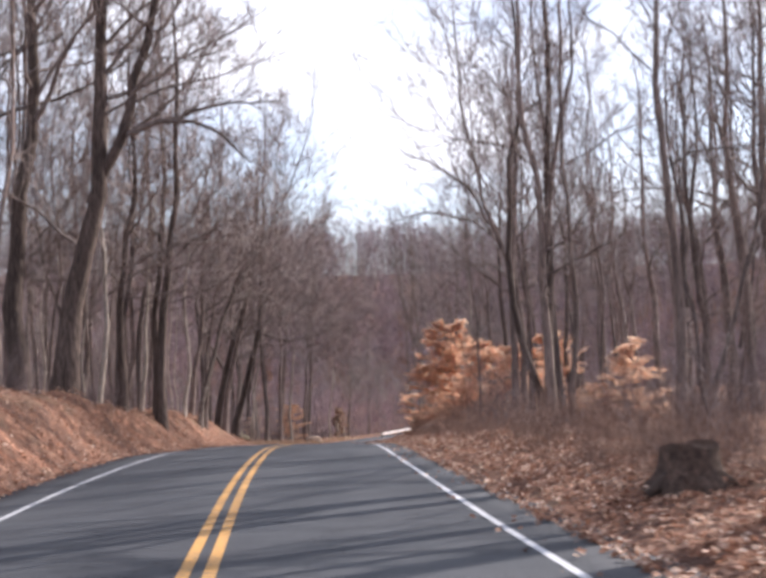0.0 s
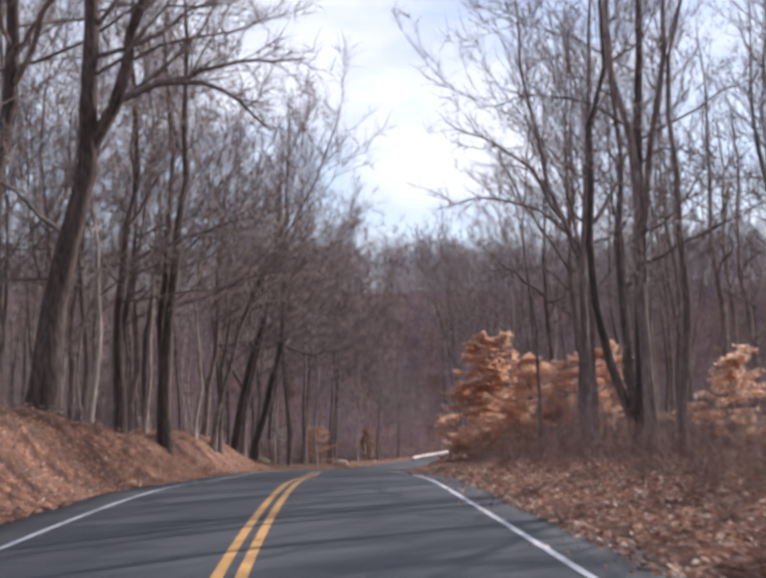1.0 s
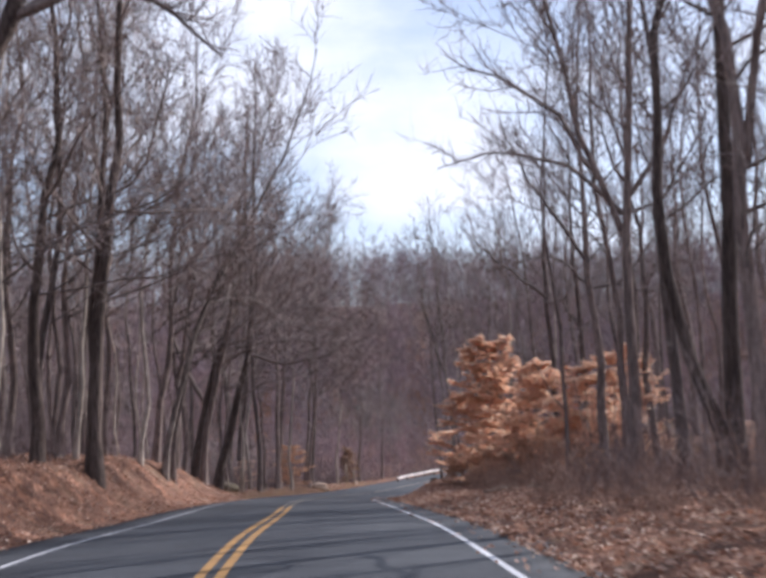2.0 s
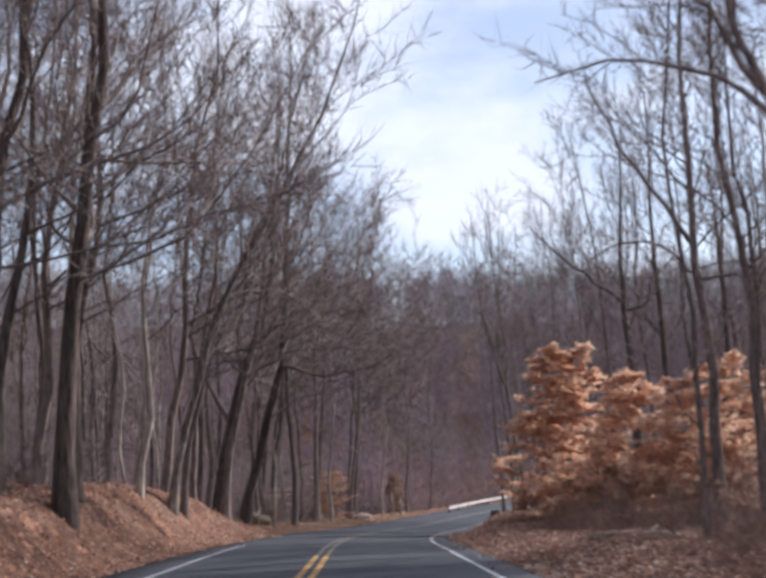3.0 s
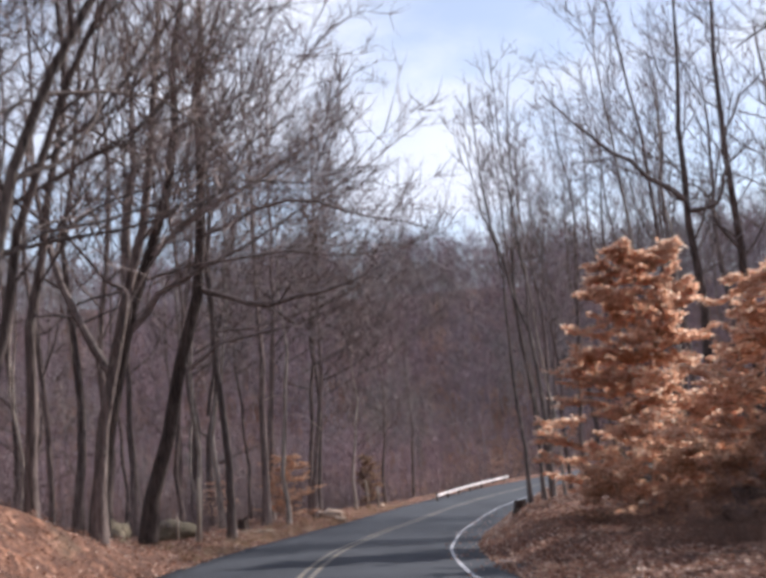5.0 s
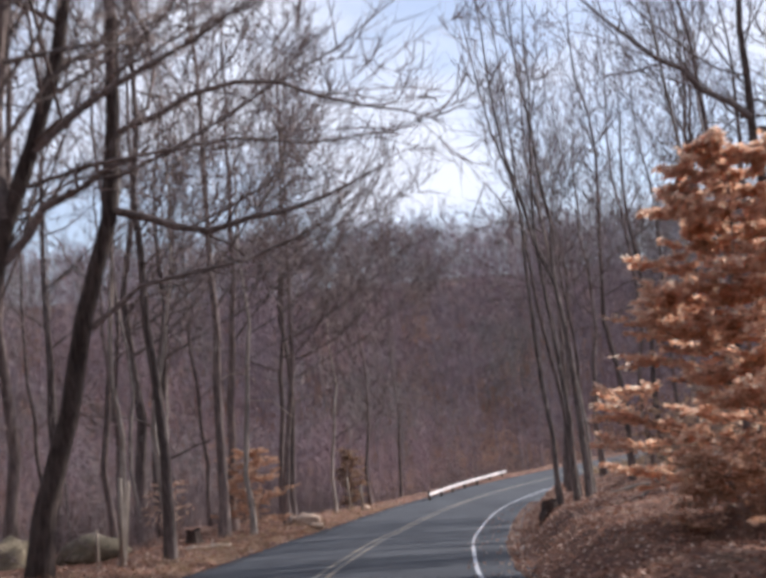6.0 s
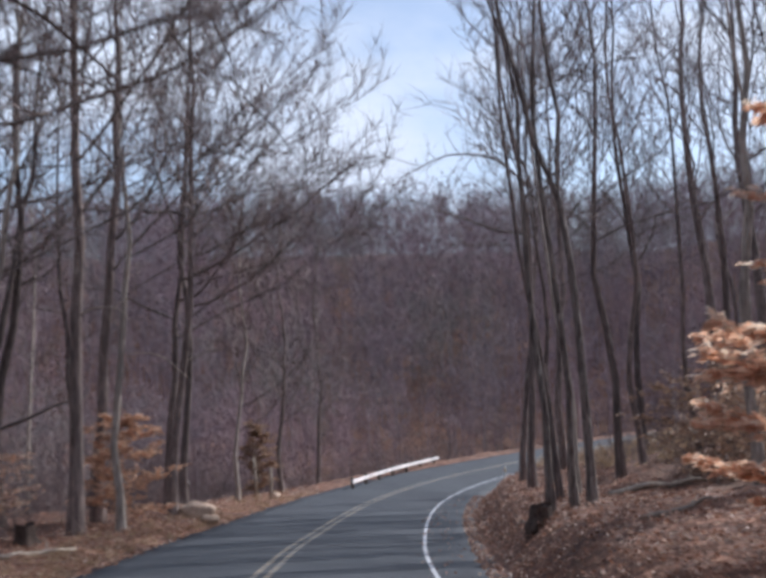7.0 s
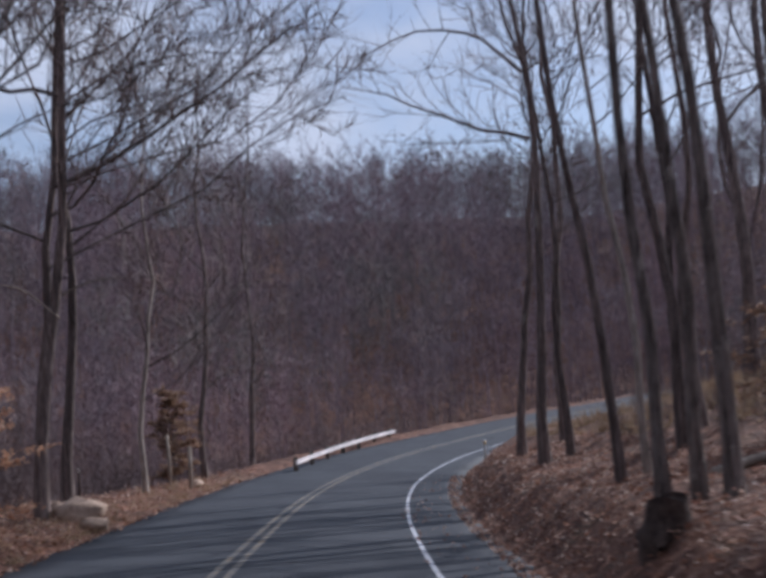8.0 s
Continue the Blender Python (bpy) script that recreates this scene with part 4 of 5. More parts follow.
beech(0.4, 65.8, 160, 2.5, 1.7, "low spreading beech with dry orange leaves", 6500, 0.12, low=0.02, radius=0.03)
beech(2.1, 63.7, 161, 2.2, 1.8, "low spreading beech with dry orange leaves", 6500, 0.12, low=0.02, radius=0.03)
for k, (bx, by, bh, bs, count, kind) in enumerate((
        (5.4, 62.9, 1.2, 1.25, 1500, 0), (6.2, 61.8, 2.0, 1.25, 1500, 0), (4.6, 57.9, 1.5, 1.3, 1700, 0),
        (-0.5, 65.0, 1.3, 1.2, 2200, 1), (0.6, 62.8, 1.7, 1.4, 3000, 1), (1.7, 61.4, 1.9, 1.5, 3200, 1), (2.9, 60.2, 2.1, 1.5, 3200, 1), (3.6, 58.6, 1.8, 1.4, 2600, 1))):
    beech(bx, by, 150 + k, bh, bs, "low brown-leaved sapling at the foot of the beeches", count, 0.11, low=0.02, radius=0.02, leaf=(BROWN_LEAF, RUST_LEAF)[kind])

for k, (bx, by, bh, bs, count) in enumerate(((2.9, 81.6, 2.0, 1.6, 1100), (3.5, 85.2, 2.6, 1.9, 1500), (4.4, 83.0, 2.5, 2.0, 1500), (5.6, 86.5, 3.0, 1.8, 1700), (6.4, 81.6, 2.8, 1.8, 1700))):
    beech(bx, by, 170 + k, bh, bs, "young beech with withered brown leaves among bare stems", count, 0.12, low=0.04, radius=0.03, leaf=BROWN_LEAF)


# ---- the woods on both sides ----
def scatter_trees(count, seed):
    g = np.random.RandomState(seed)
    kinds = []
    for k in range(9):
        h = g.uniform(15, 22)
        stems = straight(h, (g.uniform(-0.9, 0.9), g.uniform(-0.9, 0.9)), g.uniform(-0.25, 0.25))
        if k in (2, 6):
            stems.append([(0.0, 0.0, h * 0.28), (g.uniform(0.6, 1.1), 0.4, h * 0.5), (g.uniform(1.2, 2.0), 0.6, h * 0.93)])
        radius = (0.08, 0.12, 0.17, 0.09, 0.14, 0.07, 0.18, 0.10, 0.09)[k]
        label = ("slim bare forest tree with pale grey bark", "bare forest tree with grey-brown bark among others")[k % 2]
        kinds.append((stems, radius, label, PALE_LIT_BARK if k in (0, 5) else BARK, 300 + k))
    first = {}
    taken = list(HEROES)
    made = 0
    while made < count:
        right = g.uniform() < 0.52
        y = g.uniform(4, 122)
        reach = g.uniform(0, 1) ** 1.4
        d = 8.2 + reach * 34 if right else -(8.0 + reach * 34)
        if made >= count - 20:
            y, d = g.uniform(41, 74), -g.uniform(8.6, 22)
        i = int(np.argmin(np.abs(LINE_Y - y)))
        x = LINE_X[i] + LINE_T[i, 1] * d
        y = LINE_Y[i] - LINE_T[i, 0] * d
        _, side = to_road(x, y)
        if abs(side[0]) < 7.4 or (46 < y < 100 and 0 < side[0] < 18 and x < 0.40 * (y - 26) - 3.3) or min((x - a) ** 2 + (y - b) ** 2 for a, b in taken) < 1.9:
            continue
        if (side[0] < 0 and y > 99) or (side[0] > 0 and y > 102 and x < 14):
            continue
        if (x - 4.0) ** 2 + (y - 28.1) ** 2 < 6 or (x > 1 and abs((x - 2.0) * TO_SUN.y - (y - 66.0) * TO_SUN.x) < 3.6):
            continue
        # Fewer are dropped right of the view: those unseen trees streak the road with shadow.
        if side[0] > 0 and g.uniform() < (0.30 if x > 7 + 0.40 * y else 0.5 if side[0] > 9 else 0.1):
            made += 1
            continue
        taken.append((x, y))
        k = int(g.randint(0, 9))
        s = g.uniform(0.82, 1.15)
        m = pose(x, y, gz(x, y), 0, 0, g.uniform(0, 360)) @ Matrix.Diagonal((s, s, s * g.uniform(0.9, 1.1), 1))
        if k not in first:
            stems, radius, label, bark, sd = kinds[k]
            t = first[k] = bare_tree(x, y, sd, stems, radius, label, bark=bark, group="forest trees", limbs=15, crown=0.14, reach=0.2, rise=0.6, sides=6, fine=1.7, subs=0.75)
            t.matrix_world = m
        else:
            t = copy_thing(first[k], pose(0, 0, 0))
            t.matrix_basis = m
        made += 1


scatter_trees(218, 5)


def far_tree(seed):
    g = np.random.RandomState(seed)
    geo = Geo()
    h = g.uniform(12.5, 15.5)
    pts = spline([(0, 0, -0.8), (g.uniform(-0.5, 0.5), 0, h * 0.4), (g.uniform(-0.7, 0.7), g.uniform(-0.5, 0.5), h * 0.72), (g.uniform(-1.0, 1.0), g.uniform(-0.8, 0.8), h * 0.95)], 5)
    geo.tube(pts, g.uniform(0.05, 0.11) * (1.0 - 0.86 * np.linspace(0, 1, 5)), 3)
    lines = []
    for u, a in zip(g.uniform(0.10, 0.98, 17), g.uniform(0, 6.283, 17)):
        k = min(int(u * 4), 3)
        p0 = pts[k] + (pts[k + 1] - pts[k]) * (u * 4 - k)
        dome = math.sin(min(1.0, 0.25 + u * 0.85) * 3.0) ** 0.7
        lines.append(bend(g, p0, (math.cos(a), math.sin(a), 0.28 + 0.5 * u), h * 0.30 * (0.35 + 0.65 * dome), 3, 0.05, 0.25))
    for line in lines:
        side = np.cross(line[-1] - line[0], g.normal(0, 1, 3))
        side *= 0.026 / np.linalg.norm(side)
        geo.add([line[0] - side, line[0] + side, line[1] + side * 0.7, line[1] - side * 0.7, line[3]], [(0, 1, 2, 3), (3, 2, 4)])
    spray(g, geo, lines, 300, 1.15, 0.024)
    return geo


def make_far_woods():
    g = np.random.RandomState(77)
    kinds = [far_tree(500 + k) for k in range(10)]
    geo = Geo()
    n = 90000
    x, y = g.uniform(-190, 200, n), g.uniform(-30, 330, n)
    _, d = to_road(x, y)
    far = np.hypot(x + 3, y - 75)
    clear = (np.abs(d) > 43) | ((np.abs(d) > 8.5) & (y > 108)) | ((d < -20) & (y > 70))
    ahead = clear & (y > 70) & (np.abs(x) < 35 + 0.7 * (y - 40))
    zones = [np.flatnonzero(ahead & (far < 70))[:950], np.flatnonzero(ahead & (far >= 70) & (far < 120))[:1350],
             np.flatnonzero(ahead & (far >= 120) & (far < 185))[:1850], np.flatnonzero(ahead & (far >= 185) & (far < 245))[:1300], np.flatnonzero(clear & ~ahead)[:300]]
    pick = np.concatenate(zones)
    x, y = x[pick], y[pick]
    z = ground_z(x, y)
    far_of = np.hypot(x + 3, y - 75)
    for k in range(len(x)):
        a, s = g.uniform(0, 6.283), g.uniform(0.72, 1.08) * (0.55 + 0.45 * ramp(far_of[k], 45, 115))
        c, sn = math.cos(a) * s, math.sin(a) * s
        m = np.array([[c, -sn, 0, x[k]], [sn, c, 0, y[k]], [0, 0, s * g.uniform(0.85, 1.15), z[k]], [0, 0, 0, 1]])
        geo.stamp(kinds[k % 10], m)
    tagged(new("far_woods", geo.mesh("far_woods", FAR_WOOD)), "bare grey-brown woods covering the hillside beyond the bend", "woods", kind="stuff")


make_far_woods()


def make_brush():
    """Thin undergrowth between the trunks."""
    g = np.random.RandomState(91)
    kinds = []
    for k in range(6):
        geo = Geo()
        lines = [bend(g, g.normal(0, 0.16, 3) * [1, 1, 0], (g.normal(0, 0.45), g.normal(0, 0.45), 1), g.uniform(0.9, 2.4), 3, 0.05, 0.2) for _ in range(6)]
        for line in lines:
            geo.tube(line, 0.010 * (1 - 0.7 * np.linspace(0, 1, 4)), 3)
        spray(g, geo, lines, 120, 0.6, 0.0055)
        kinds.append(geo)
    geo, verge = Geo(), Geo()
    placed = 0
    while placed < 1820:
        y = g.uniform(6, 126)
        right = g.uniform() < 0.4
        d = (5.6 + 26 * g.uniform() ** 1.3) if right else -(6.4 + 26 * g.uniform() ** 1.6)
        low = placed >= 1240
        outer = 1240 <= placed < 1410
        if outer:
            y, d = g.uniform(90, 132), -g.uniform(4.9, 13)
        elif low:
            y, d = (11 + 33 * g.uniform() ** 1.7, 5.05 + 4.3 * g.uniform() ** 1.2) if g.uniform() < 0.7 else (g.uniform(50, 66), g.uniform(6.3, 9.6))
        i = int(np.argmin(np.abs(LINE_Y - y)))
        x, y = LINE_X[i] + LINE_T[i, 1] * d, LINE_Y[i] - LINE_T[i, 0] * d
        _, side = to_road(x, y)
        if not low and abs(side[0]) < 5.4 or not low and ((side[0] > 0 and side[0] < (8.5 if y > 44 else 6.2)) or (side[0] > 0 and 72 < y < 118 and g.uniform() < 0.65) or (side[0] < 0 and y < 60 and side[0] > -7.2)):
            continue
        if (x - 5.6) ** 2 + (y - 34.8) ** 2 < 8:
            continue
        a, s = g.uniform(0, 6.283), g.uniform(0.5, 1.25) * (1.15 if side[0] < -7 and y > 66 else 0.85 if outer else 0.5 if low else 1.0)
        c, sn = math.cos(a) * s, math.sin(a) * s
        (verge if low and not outer else geo).stamp(kinds[placed % 6], np.array([[c, -sn, 0, x], [sn, c, 0, y], [0, 0, s, gz(x, y) - 0.05], [0, 0, 0, 1]]))
        placed += 1
    tagged(new("undergrowth", geo.mesh("undergrowth", BRUSH)), "thin leafless brush and saplings between the trunks", "undergrowth", kind="stuff")
    tagged(new("verge_brush", verge.mesh("verge_brush", VERGE_BRUSH)), "low reddish-brown brush behind the leafy verge", "undergrowth", kind="stuff")


make_brush()


# ---- the leaf-strewn verges ----
def make_leaves(count, seed):
    g = np.random.RandomState(seed)
    y = 3 + 100 * g.uniform(0, 1, count) ** 1.25
    right = g.uniform(0, 1, count) < 0.62
    u = g.uniform(0, 1, count) ** 1.35
    i = np.clip(np.searchsorted(LINE_Y, y), 0, len(LINE_Y) - 1)
    d = np.where(right, lane_right(y) + shoulder_right(y) - 0.30 + u * np.where(y > 60, 5.0, 3.6), -(lane_left(y) + shoulder_left(y) - 0.15 + u * 4.5))
    stray = g.uniform(0, 1, count) < 0.012
    d = np.where(stray, np.where(right, lane_right(y) + g.uniform(-0.2, 0.9, count), d), d)
    x, yy = LINE_X[i] + LINE_T[i, 1] * d, LINE_Y[i] - LINE_T[i, 0] * d
    on_road = (d > -(lane_left(y) + shoulder_left(y))) & (d < lane_right(y) + shoulder_right(y))
    z = np.where(on_road, road_height(i, d) - 0.012 * np.abs(d) + 0.012, ground_z(x, yy) + 0.015) + g.uniform(0, 0.03, count)
    heap = np.clip(waves(x, yy, 33, 0.8) + 0.15, 0, 1) * ramp(np.where(right, u, 1 - u), 0.0, 0.1) * (1 - ramp(u, 0.35, 0.8))
    z = z + np.where(on_road, 0, 0.13 * heap * g.uniform(0, 1, count))
    geo = Geo()
    leaf_blades(g, geo, np.stack([x, yy, z], 1), g.normal(0, 1, (count, 3)), 0.078)
    tagged(new("fallen_leaves", geo.mesh("fallen_leaves", FALLEN, False)), "loose brown and tan leaves fallen along both verges", "leaves", kind="stuff")


make_leaves(78000, 31)


def make_grass():
    """Tufts of dry grass at the edge of the road past the bank."""
    g = np.random.RandomState(41)
    geo = Geo()
    for k in range(800):
        slope = k >= 260
        y = g.uniform(64, 101)
        i = int(np.argmin(np.abs(LINE_Y - y)))
        d = -(lane_left(y) + shoulder_left(y) + 0.1 + 1.6 * g.uniform() ** 1.5)
        x, yy = LINE_X[i] + LINE_T[i, 1] * d, LINE_Y[i] - LINE_T[i, 0] * d
        if slope:
            x, yy = g.uniform(3.6, 15), g.uniform(82, 108)
        n = 26
        at = np.array([x, yy, gz(x, yy) - 0.02]) + g.normal(0, 0.09, (n, 3)) * [1, 1, 0]
        w = g.normal(0, 0.5, (n, 3)) + [0.1, 0, 0.8]
        w /= np.linalg.norm(w, axis=1)[:, None]
        side = np.cross(w, g.normal(0, 1, (n, 3)))
        side /= np.linalg.norm(side, axis=1)[:, None]
        size = g.uniform(0.12, 0.34, (n, 1)) * (2.1 if slope else 1)
        tip = at + w * size + [0, 0, -0.05] + g.normal(0, 0.06, (n, 3))
        wide = 0.012 if slope else 0.006
        v = np.stack([at - side * wide, at + side * wide, tip], 1)
        geo.add(v.reshape(-1, 3), np.arange(n * 3).reshape(-1, 3))
    tagged(new("dry_grass", geo.mesh("dry_grass", DRY_GRASS, False)), "pale dry grass tufts on the road edge and slope", "grass", kind="stuff")


make_grass()


# ---- guard rail on the outside of the bend ----
def make_rail():
    a, b = Vector((-5.05, 104.1, 0)), Vector((0.15, 117.6, 0))
    z0, z1 = -6.40, -6.68
    t = thing("guard_rail", a.x, a.y, gz(a.x, a.y), "short weathered steel guard rail on posts outside the bend", "guard rail")
    base = Vector((a.x, a.y, gz(a.x, a.y)))
    along = (b - a).normalized()
    side = Vector((along.y, -along.x, 0))
    n = 20
    profile = [(0.0, 0.085), (0.04, 0.065), (0.05, 0.04), (0.02, 0.01), (0.02, -0.01), (0.05, -0.04), (0.04, -0.065), (0.0, -0.085)]
    g = Geo()
    rows = []
    for k in range(n + 1):
        u = k / n
        c = a.lerp(b, u)
        c.z = z0 + (z1 - z0) * u - 0.155
        out = -0.9 * math.sin(u * math.pi) * 0.35
        rows.append([c + side * (p + out) + Vector((0, 0, q)) - base for p, q in profile])
        rows[-1] += [c + side * (p + out - 0.006) + Vector((0, 0, q)) - base for p, q in reversed(profile)]
    w = len(profile) * 2
    v = [tuple(p) for row in rows for p in row]
    f = [(r * w + c, r * w + (c + 1) % w, (r + 1) * w + (c + 1) % w, (r + 1) * w + c) for r in range(n) for c in range(w)]
    g.add(v, f)
    part("beam", g, GALVANISED, t, "pale corrugated steel beam", soft=False)
    for k in range(7):
        u = 0.03 + 0.94 * k / 6
        c = a.lerp(b, u) - side * (0.13 + 0.9 * math.sin(u * math.pi) * 0.35)
        top = z0 + (z1 - z0) * u + 0.02
        low = gz(c.x, c.y) - 0.3
        bm = bmesh.new()
        bmesh.ops.create_cube(bm, size=1)
        bmesh.ops.scale(bm, vec=(0.15, 0.15, top - low), verts=bm.verts)
        bmesh.ops.bevel(bm, geom=list(bm.edges), offset=0.012, segments=1, affect="EDGES")
        bmesh.ops.translate(bm, vec=Vector((c.x, c.y, (top + low) / 2)) - base, verts=bm.verts)
        part("post", bm, POST_WOOD, t)
    for u, name in ((0.0, "end_plate"), (1.0, "end_plate")):
        c = a.lerp(b, u)
        c.z = z0 + (z1 - z0) * u - 0.155
        bm = bmesh.new()
        bmesh.ops.create_cube(bm, size=1)
        bmesh.ops.scale(bm, vec=(0.07, 0.14, 0.18), verts=bm.verts)
        bmesh.ops.bevel(bm, geom=list(bm.edges), offset=0.03, segments=2, affect="EDGES")
        bmesh.ops.rotate(bm, matrix=Matrix.Rotation(math.atan2(-along.x, along.y), 3, "Z"), verts=bm.verts)
        bmesh.ops.translate(bm, vec=c + side * 0.03 - base, verts=bm.verts)
        part(name, bm, GALVANISED, t)


make_rail()


def marker_post(x, y, height, tilt, label, material, cap):
    z = gz(x, y)
    t = thing("marker_post", x, y, z, label, "post")
    g = Geo()
    g.tube([(0, 0, -0.3), (tilt * 0.5, 0, height * 0.5), (tilt, 0, height)], [0.035, 0.034, 0.032], 8, cap=True)
    part("shaft", g, material, t)
    if cap:
        c = Geo()
        c.tube([(tilt - 0.002, -0.012, height - 0.16), (tilt, -0.012, height - 0.04)], [0.042, 0.042], 8, cap=True)
        part("reflector", c, cap, t, "small bright reflector band")


marker_post(1.9, 105.4, 0.75, 0.02, "small pale roadside marker post on the inside verge", PLASTIC, REFLECTOR)
marker_post(-11.4, 98.3, 0.85, 0.0, "small marker post with a white reflector among trunks", POST_WOOD, PLASTIC)


def stake(x, y, height, radius, lean, label):
    t = thing("wooden_stake", x, y, gz(x, y), label, "stake")
    g = Geo()
    g.tube([(0, 0, -0.3), (lean * 0.5 + 0.01, 0, height * 0.5), (lean, 0, height)], [radius * 1.1, radius, radius * 0.85], 7, cap=True)
    part("shaft", g, BARE_WOOD, t)
    return t


stake(-12.1, 71.0, 1.9, 0.06, 0.08, "leaning weathered wooden stake at the road edge")


stake(-12.74, 73.5, 1.9, 0.05, 0.22, "leaning weathered wooden stake at the road edge")
stake(-13.3, 73.2, 0.95, 0.045, 0.03, "short weathered wooden stake at the road edge")
stake(-8.9, 98.9, 1.5, 0.05, -0.04, "short weathered wooden stake at the road edge")
stake(-8.3, 98.4, 1.2, 0.06, 0.02, "short weathered wooden stake at the road edge")


def lump(seed, size, material, name, x, y, sink, label, category, rough=0.18, detail=3):
    """A boulder or a clod: an icosphere pushed in and out."""
    g = np.random.RandomState(seed)
    bm = bmesh.new()
    bmesh.ops.create_icosphere(bm, subdivisions=detail, radius=1)
    off = g.uniform(-50, 50, 3)
    for v in bm.verts:
        n = noise.noise(v.co * 1.4 + Vector(off)) * rough * 2 + noise.noise(v.co * 3.7 + Vector(off)) * rough
        v.co *= 1 + n
        v.co = Vector((v.co.x * size[0], v.co.y * size[1], max(v.co.z, -0.6) * size[2]))
    for f in bm.faces:
        f.smooth = True
    me = bpy.data.meshes.new(name)
    bm.to_mesh(me)
    bm.free()
    me.materials.append(material)
    ob = new(name, me)
    ob.matrix_world = pose(x, y, gz(x, y) + size[2] * (0.6 - sink), 0, 0, g.uniform(0, 360))
    return tagged(ob, label, category)


lump(1, (0.72, 0.52, 0.34), STONE, "boulder", -10.1, 90.3, 0.25, "pale lichen-covered boulder at the road edge", "boulder")
lump(2, (0.30, 0.24, 0.17), STONE, "stone", -9.6, 88.9, 0.25, "small pale stone beside the boulder", "stone")
lump(3, (0.26, 0.2, 0.14), STONE, "stone", -10.9, 91.6, 0.25, "small pale stone beside the boulder", "stone")
lump(4, (0.26, 0.18, 0.12), STONE, "stone", -8.15, 99.2, 0.2, "flat whitish stone on the verge", "stone")
lump(6, (0.80, 0.5, 0.42), MOSSY_STONE, "boulder", -13.9, 74.6, 0.2, "mossy brown boulder among leaves at the road edge", "boulder", 0.22)
lump(7, (0.7, 0.55, 0.55), MOSSY_STONE, "boulder", -15.7, 74.2, 0.2, "mossy brown boulder among leaves at the road edge", "boulder", 0.22)
lump(5, (0.62, 0.40, 0.40), DEAD_WOOD, "root_ball", 1.9, 61.6, 0.3, "dark upturned root ball of a fallen tree in the brush", "root ball", 0.62, 4)


def stump(x, y, radius, height, seed, label):
    g = np.random.RandomState(seed)
    t = thing("tree_stump", x, y, gz(x, y), label, "stump")
    n, m = 20, 9
    ang = np.arange(n) * 2 * np.pi / n
    flute = 1 + 0.10 * np.sin(ang * 5 + 1) + 0.06 * np.sin(ang * 3) + g.normal(0, 0.03, n)
    geo = Geo()
    rows = []
    for k in range(m):
        u = k / (m - 1)
        z = -0.4 + (height + 0.4) * u
        r = radius * flute * (1 + 0.55 * math.exp(-max(z, 0.0) / 0.12))
        rows.append(np.stack([np.cos(ang) * r, np.sin(ang) * r, np.full(n, z) + (0.04 * np.sin(ang * 2) if k == m - 1 else 0)], 1))
    v = np.concatenate(rows)
    f = [(k * n + j, k * n + (j + 1) % n, (k + 1) * n + (j + 1) % n, (k + 1) * n + j) for k in range(m - 1) for j in range(n)]
    geo.add(v, f)
    part("body", geo, DEAD_WOOD, t)
    top = Geo()
    inner = rows[-1] * [0.9, 0.9, 1] - [0, 0, 0.05]
    top.add(np.concatenate([rows[-1] + [0, 0, 0.001], inner, inner.mean(0)[None] - [0, 0, 0.03]]),
            [(j, (j + 1) % n, n + (j + 1) % n, n + j) for j in range(n)] + [(n + j, n + (j + 1) % n, 2 * n) for j in range(n)])
    part("cut_face", top, DEAD_WOOD, t, "dark weathered top face", soft=False)
    for k in range(5):
        a = k * 1.26 + g.uniform(-0.3, 0.3)
        root = Geo()
        c, s = math.cos(a), math.sin(a)
        root.tube([(c * radius * 0.7, s * radius * 0.7, 0.13), (c * radius * 1.3, s * radius * 1.3, 0.03), (c * radius * 2.0, s * radius * 2.0, -0.08)], [0.10, 0.08, 0.04], 6)
        part("root", root, DEAD_WOOD, t)


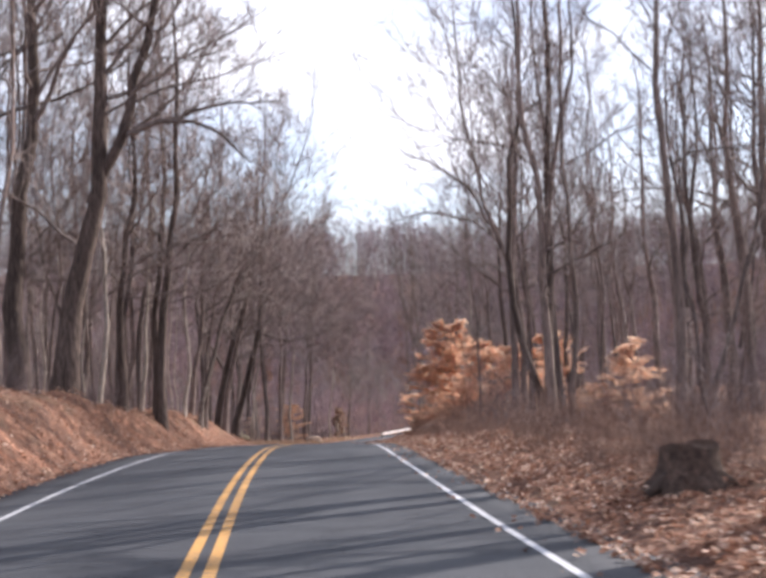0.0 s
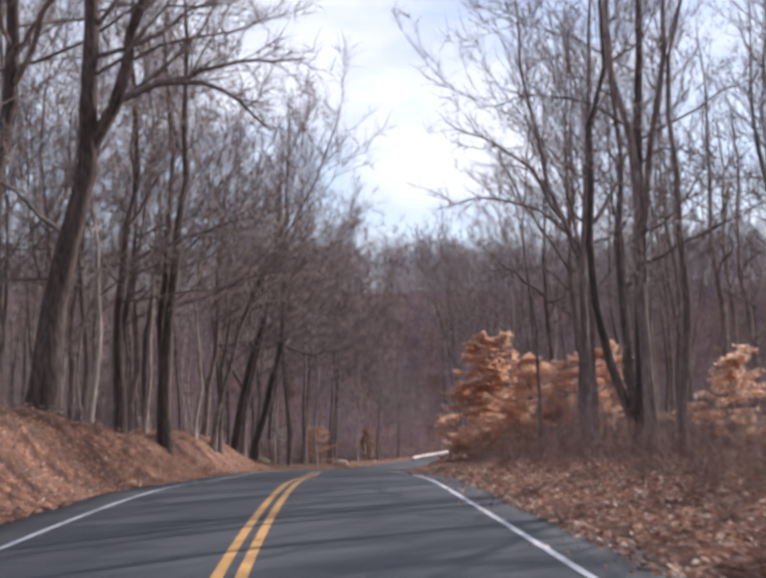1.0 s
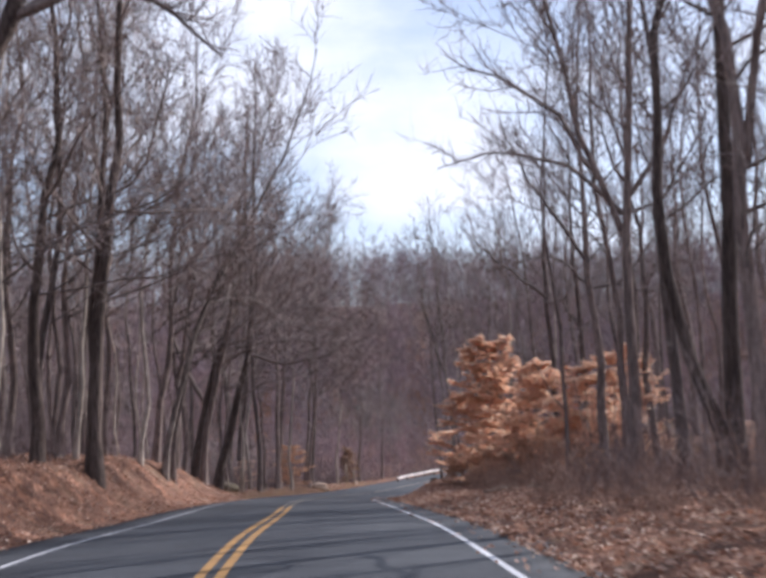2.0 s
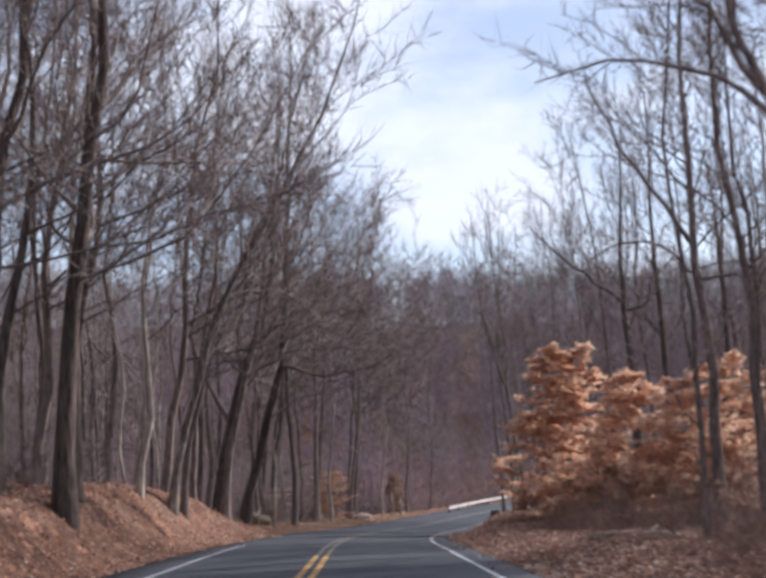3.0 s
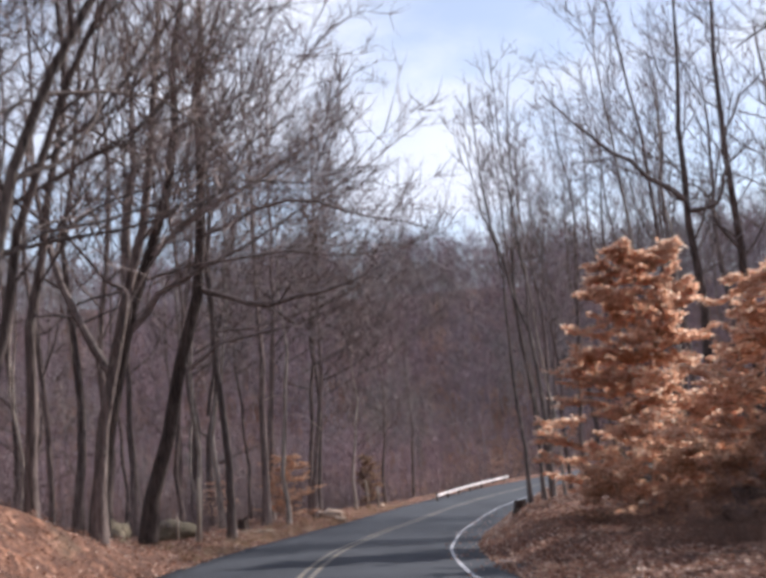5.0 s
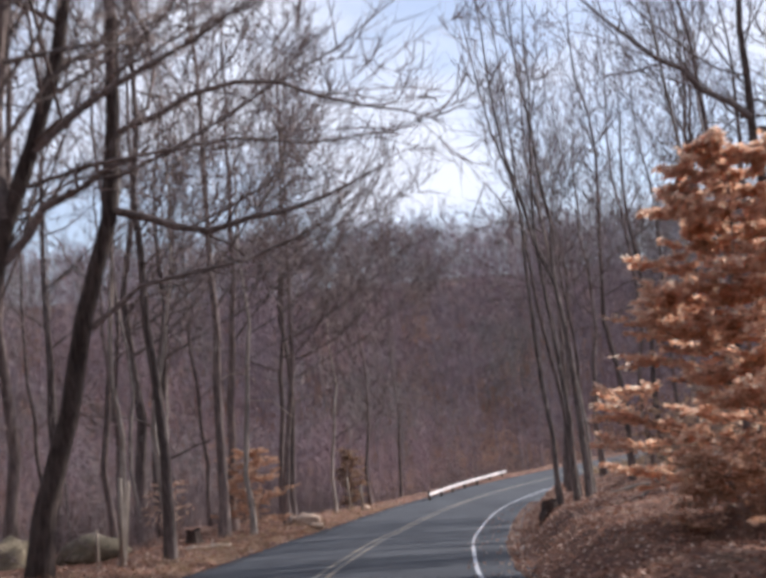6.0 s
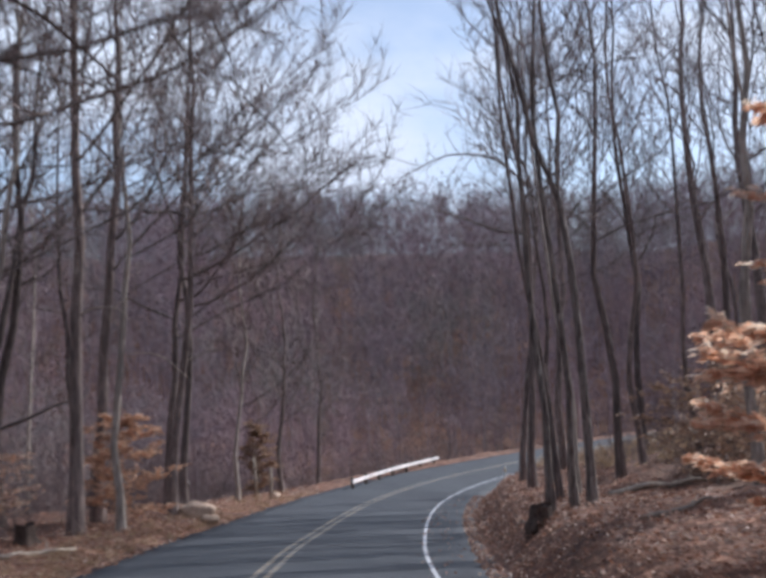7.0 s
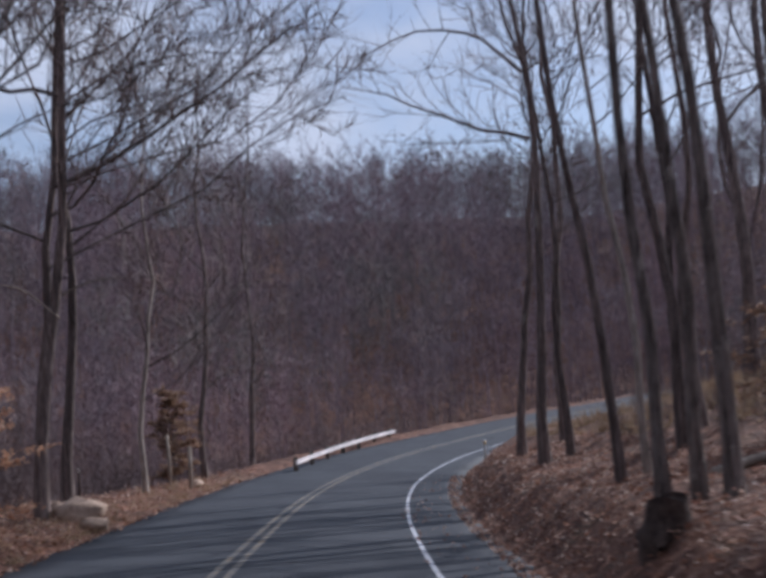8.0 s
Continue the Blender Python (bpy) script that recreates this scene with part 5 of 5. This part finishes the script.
stump(2.86, 12.1, 0.30, 0.44, 5, "broad dark decaying stump among leaves on the verge")
stump(-1.95, 78.0, 0.20, 0.38, 6, "small dark stump at the inside of the bend")

stump(-12.5, 80.3, 0.20, 0.42, 7, "small dark stump between trunks near the road")


def fallen_branch(x, y, length, radius, turn, seed, label, material=None):
    g = np.random.RandomState(seed)
    c, s = math.cos(turn), math.sin(turn)
    n = 9
    u = np.linspace(-0.5, 0.5, n) * length
    px, py = x + c * u + g.normal(0, 0.03, n), y + s * u + g.normal(0, 0.03, n)
    i, d = to_road(px, py)
    z = np.maximum(ground_z(px, py), np.where(np.abs(d) < 4.0, road_height(i, d) - 0.03, -99)) + radius * 0.8
    t = thing("fallen_branch", x, y, float(z[n // 2]), label, "branch")
    geo = Geo()
    geo.tube(np.stack([px - x, py - y, z - z[n // 2]], 1), radius * np.linspace(1.1, 0.55, n), 7, cap=True)
    part("stem", geo, material or BARE_WOOD, t)
    side = Geo()
    k = n // 2 + 1
    p = np.array([px[k] - x, py[k] - y, z[k] - z[n // 2]])
    side.tube([p, p + [c * 0.25 - s * 0.2, s * 0.25 + c * 0.2, 0.06], p + [c * 0.5 - s * 0.35, s * 0.5 + c * 0.35, 0.12]], [radius * 0.5, radius * 0.35, radius * 0.15], 5, cap=True)
    part("side_branch", side, material or BARE_WOOD, t)


fallen_branch(0.6, 46.5, 2.2, 0.055, 0.25, 3, "pale barkless log lying on the verge")
fallen_branch(-1.45, 39.9, 1.15, 0.035, -0.25, 4, "pale stick lying at the road edge")
fallen_branch(1.0, 69.8, 1.8, 0.05, 0.9, 5, "pale stick lying in the leaves")
fallen_branch(-0.2, 75.0, 1.6, 0.05, 0.4, 6, "pale stick lying in the leaves")
fallen_branch(2.6, 24.0, 1.2, 0.035, 2.4, 8, "pale stick lying in the leaves")
fallen_branch(2.0, 83.1, 2.6, 0.09, 0.15, 9, "broken branch lying on the leafy slope")
fallen_branch(-11.6, 78.0, 2.4, 0.06, 1.2, 10, "grey branch lying along the road edge")
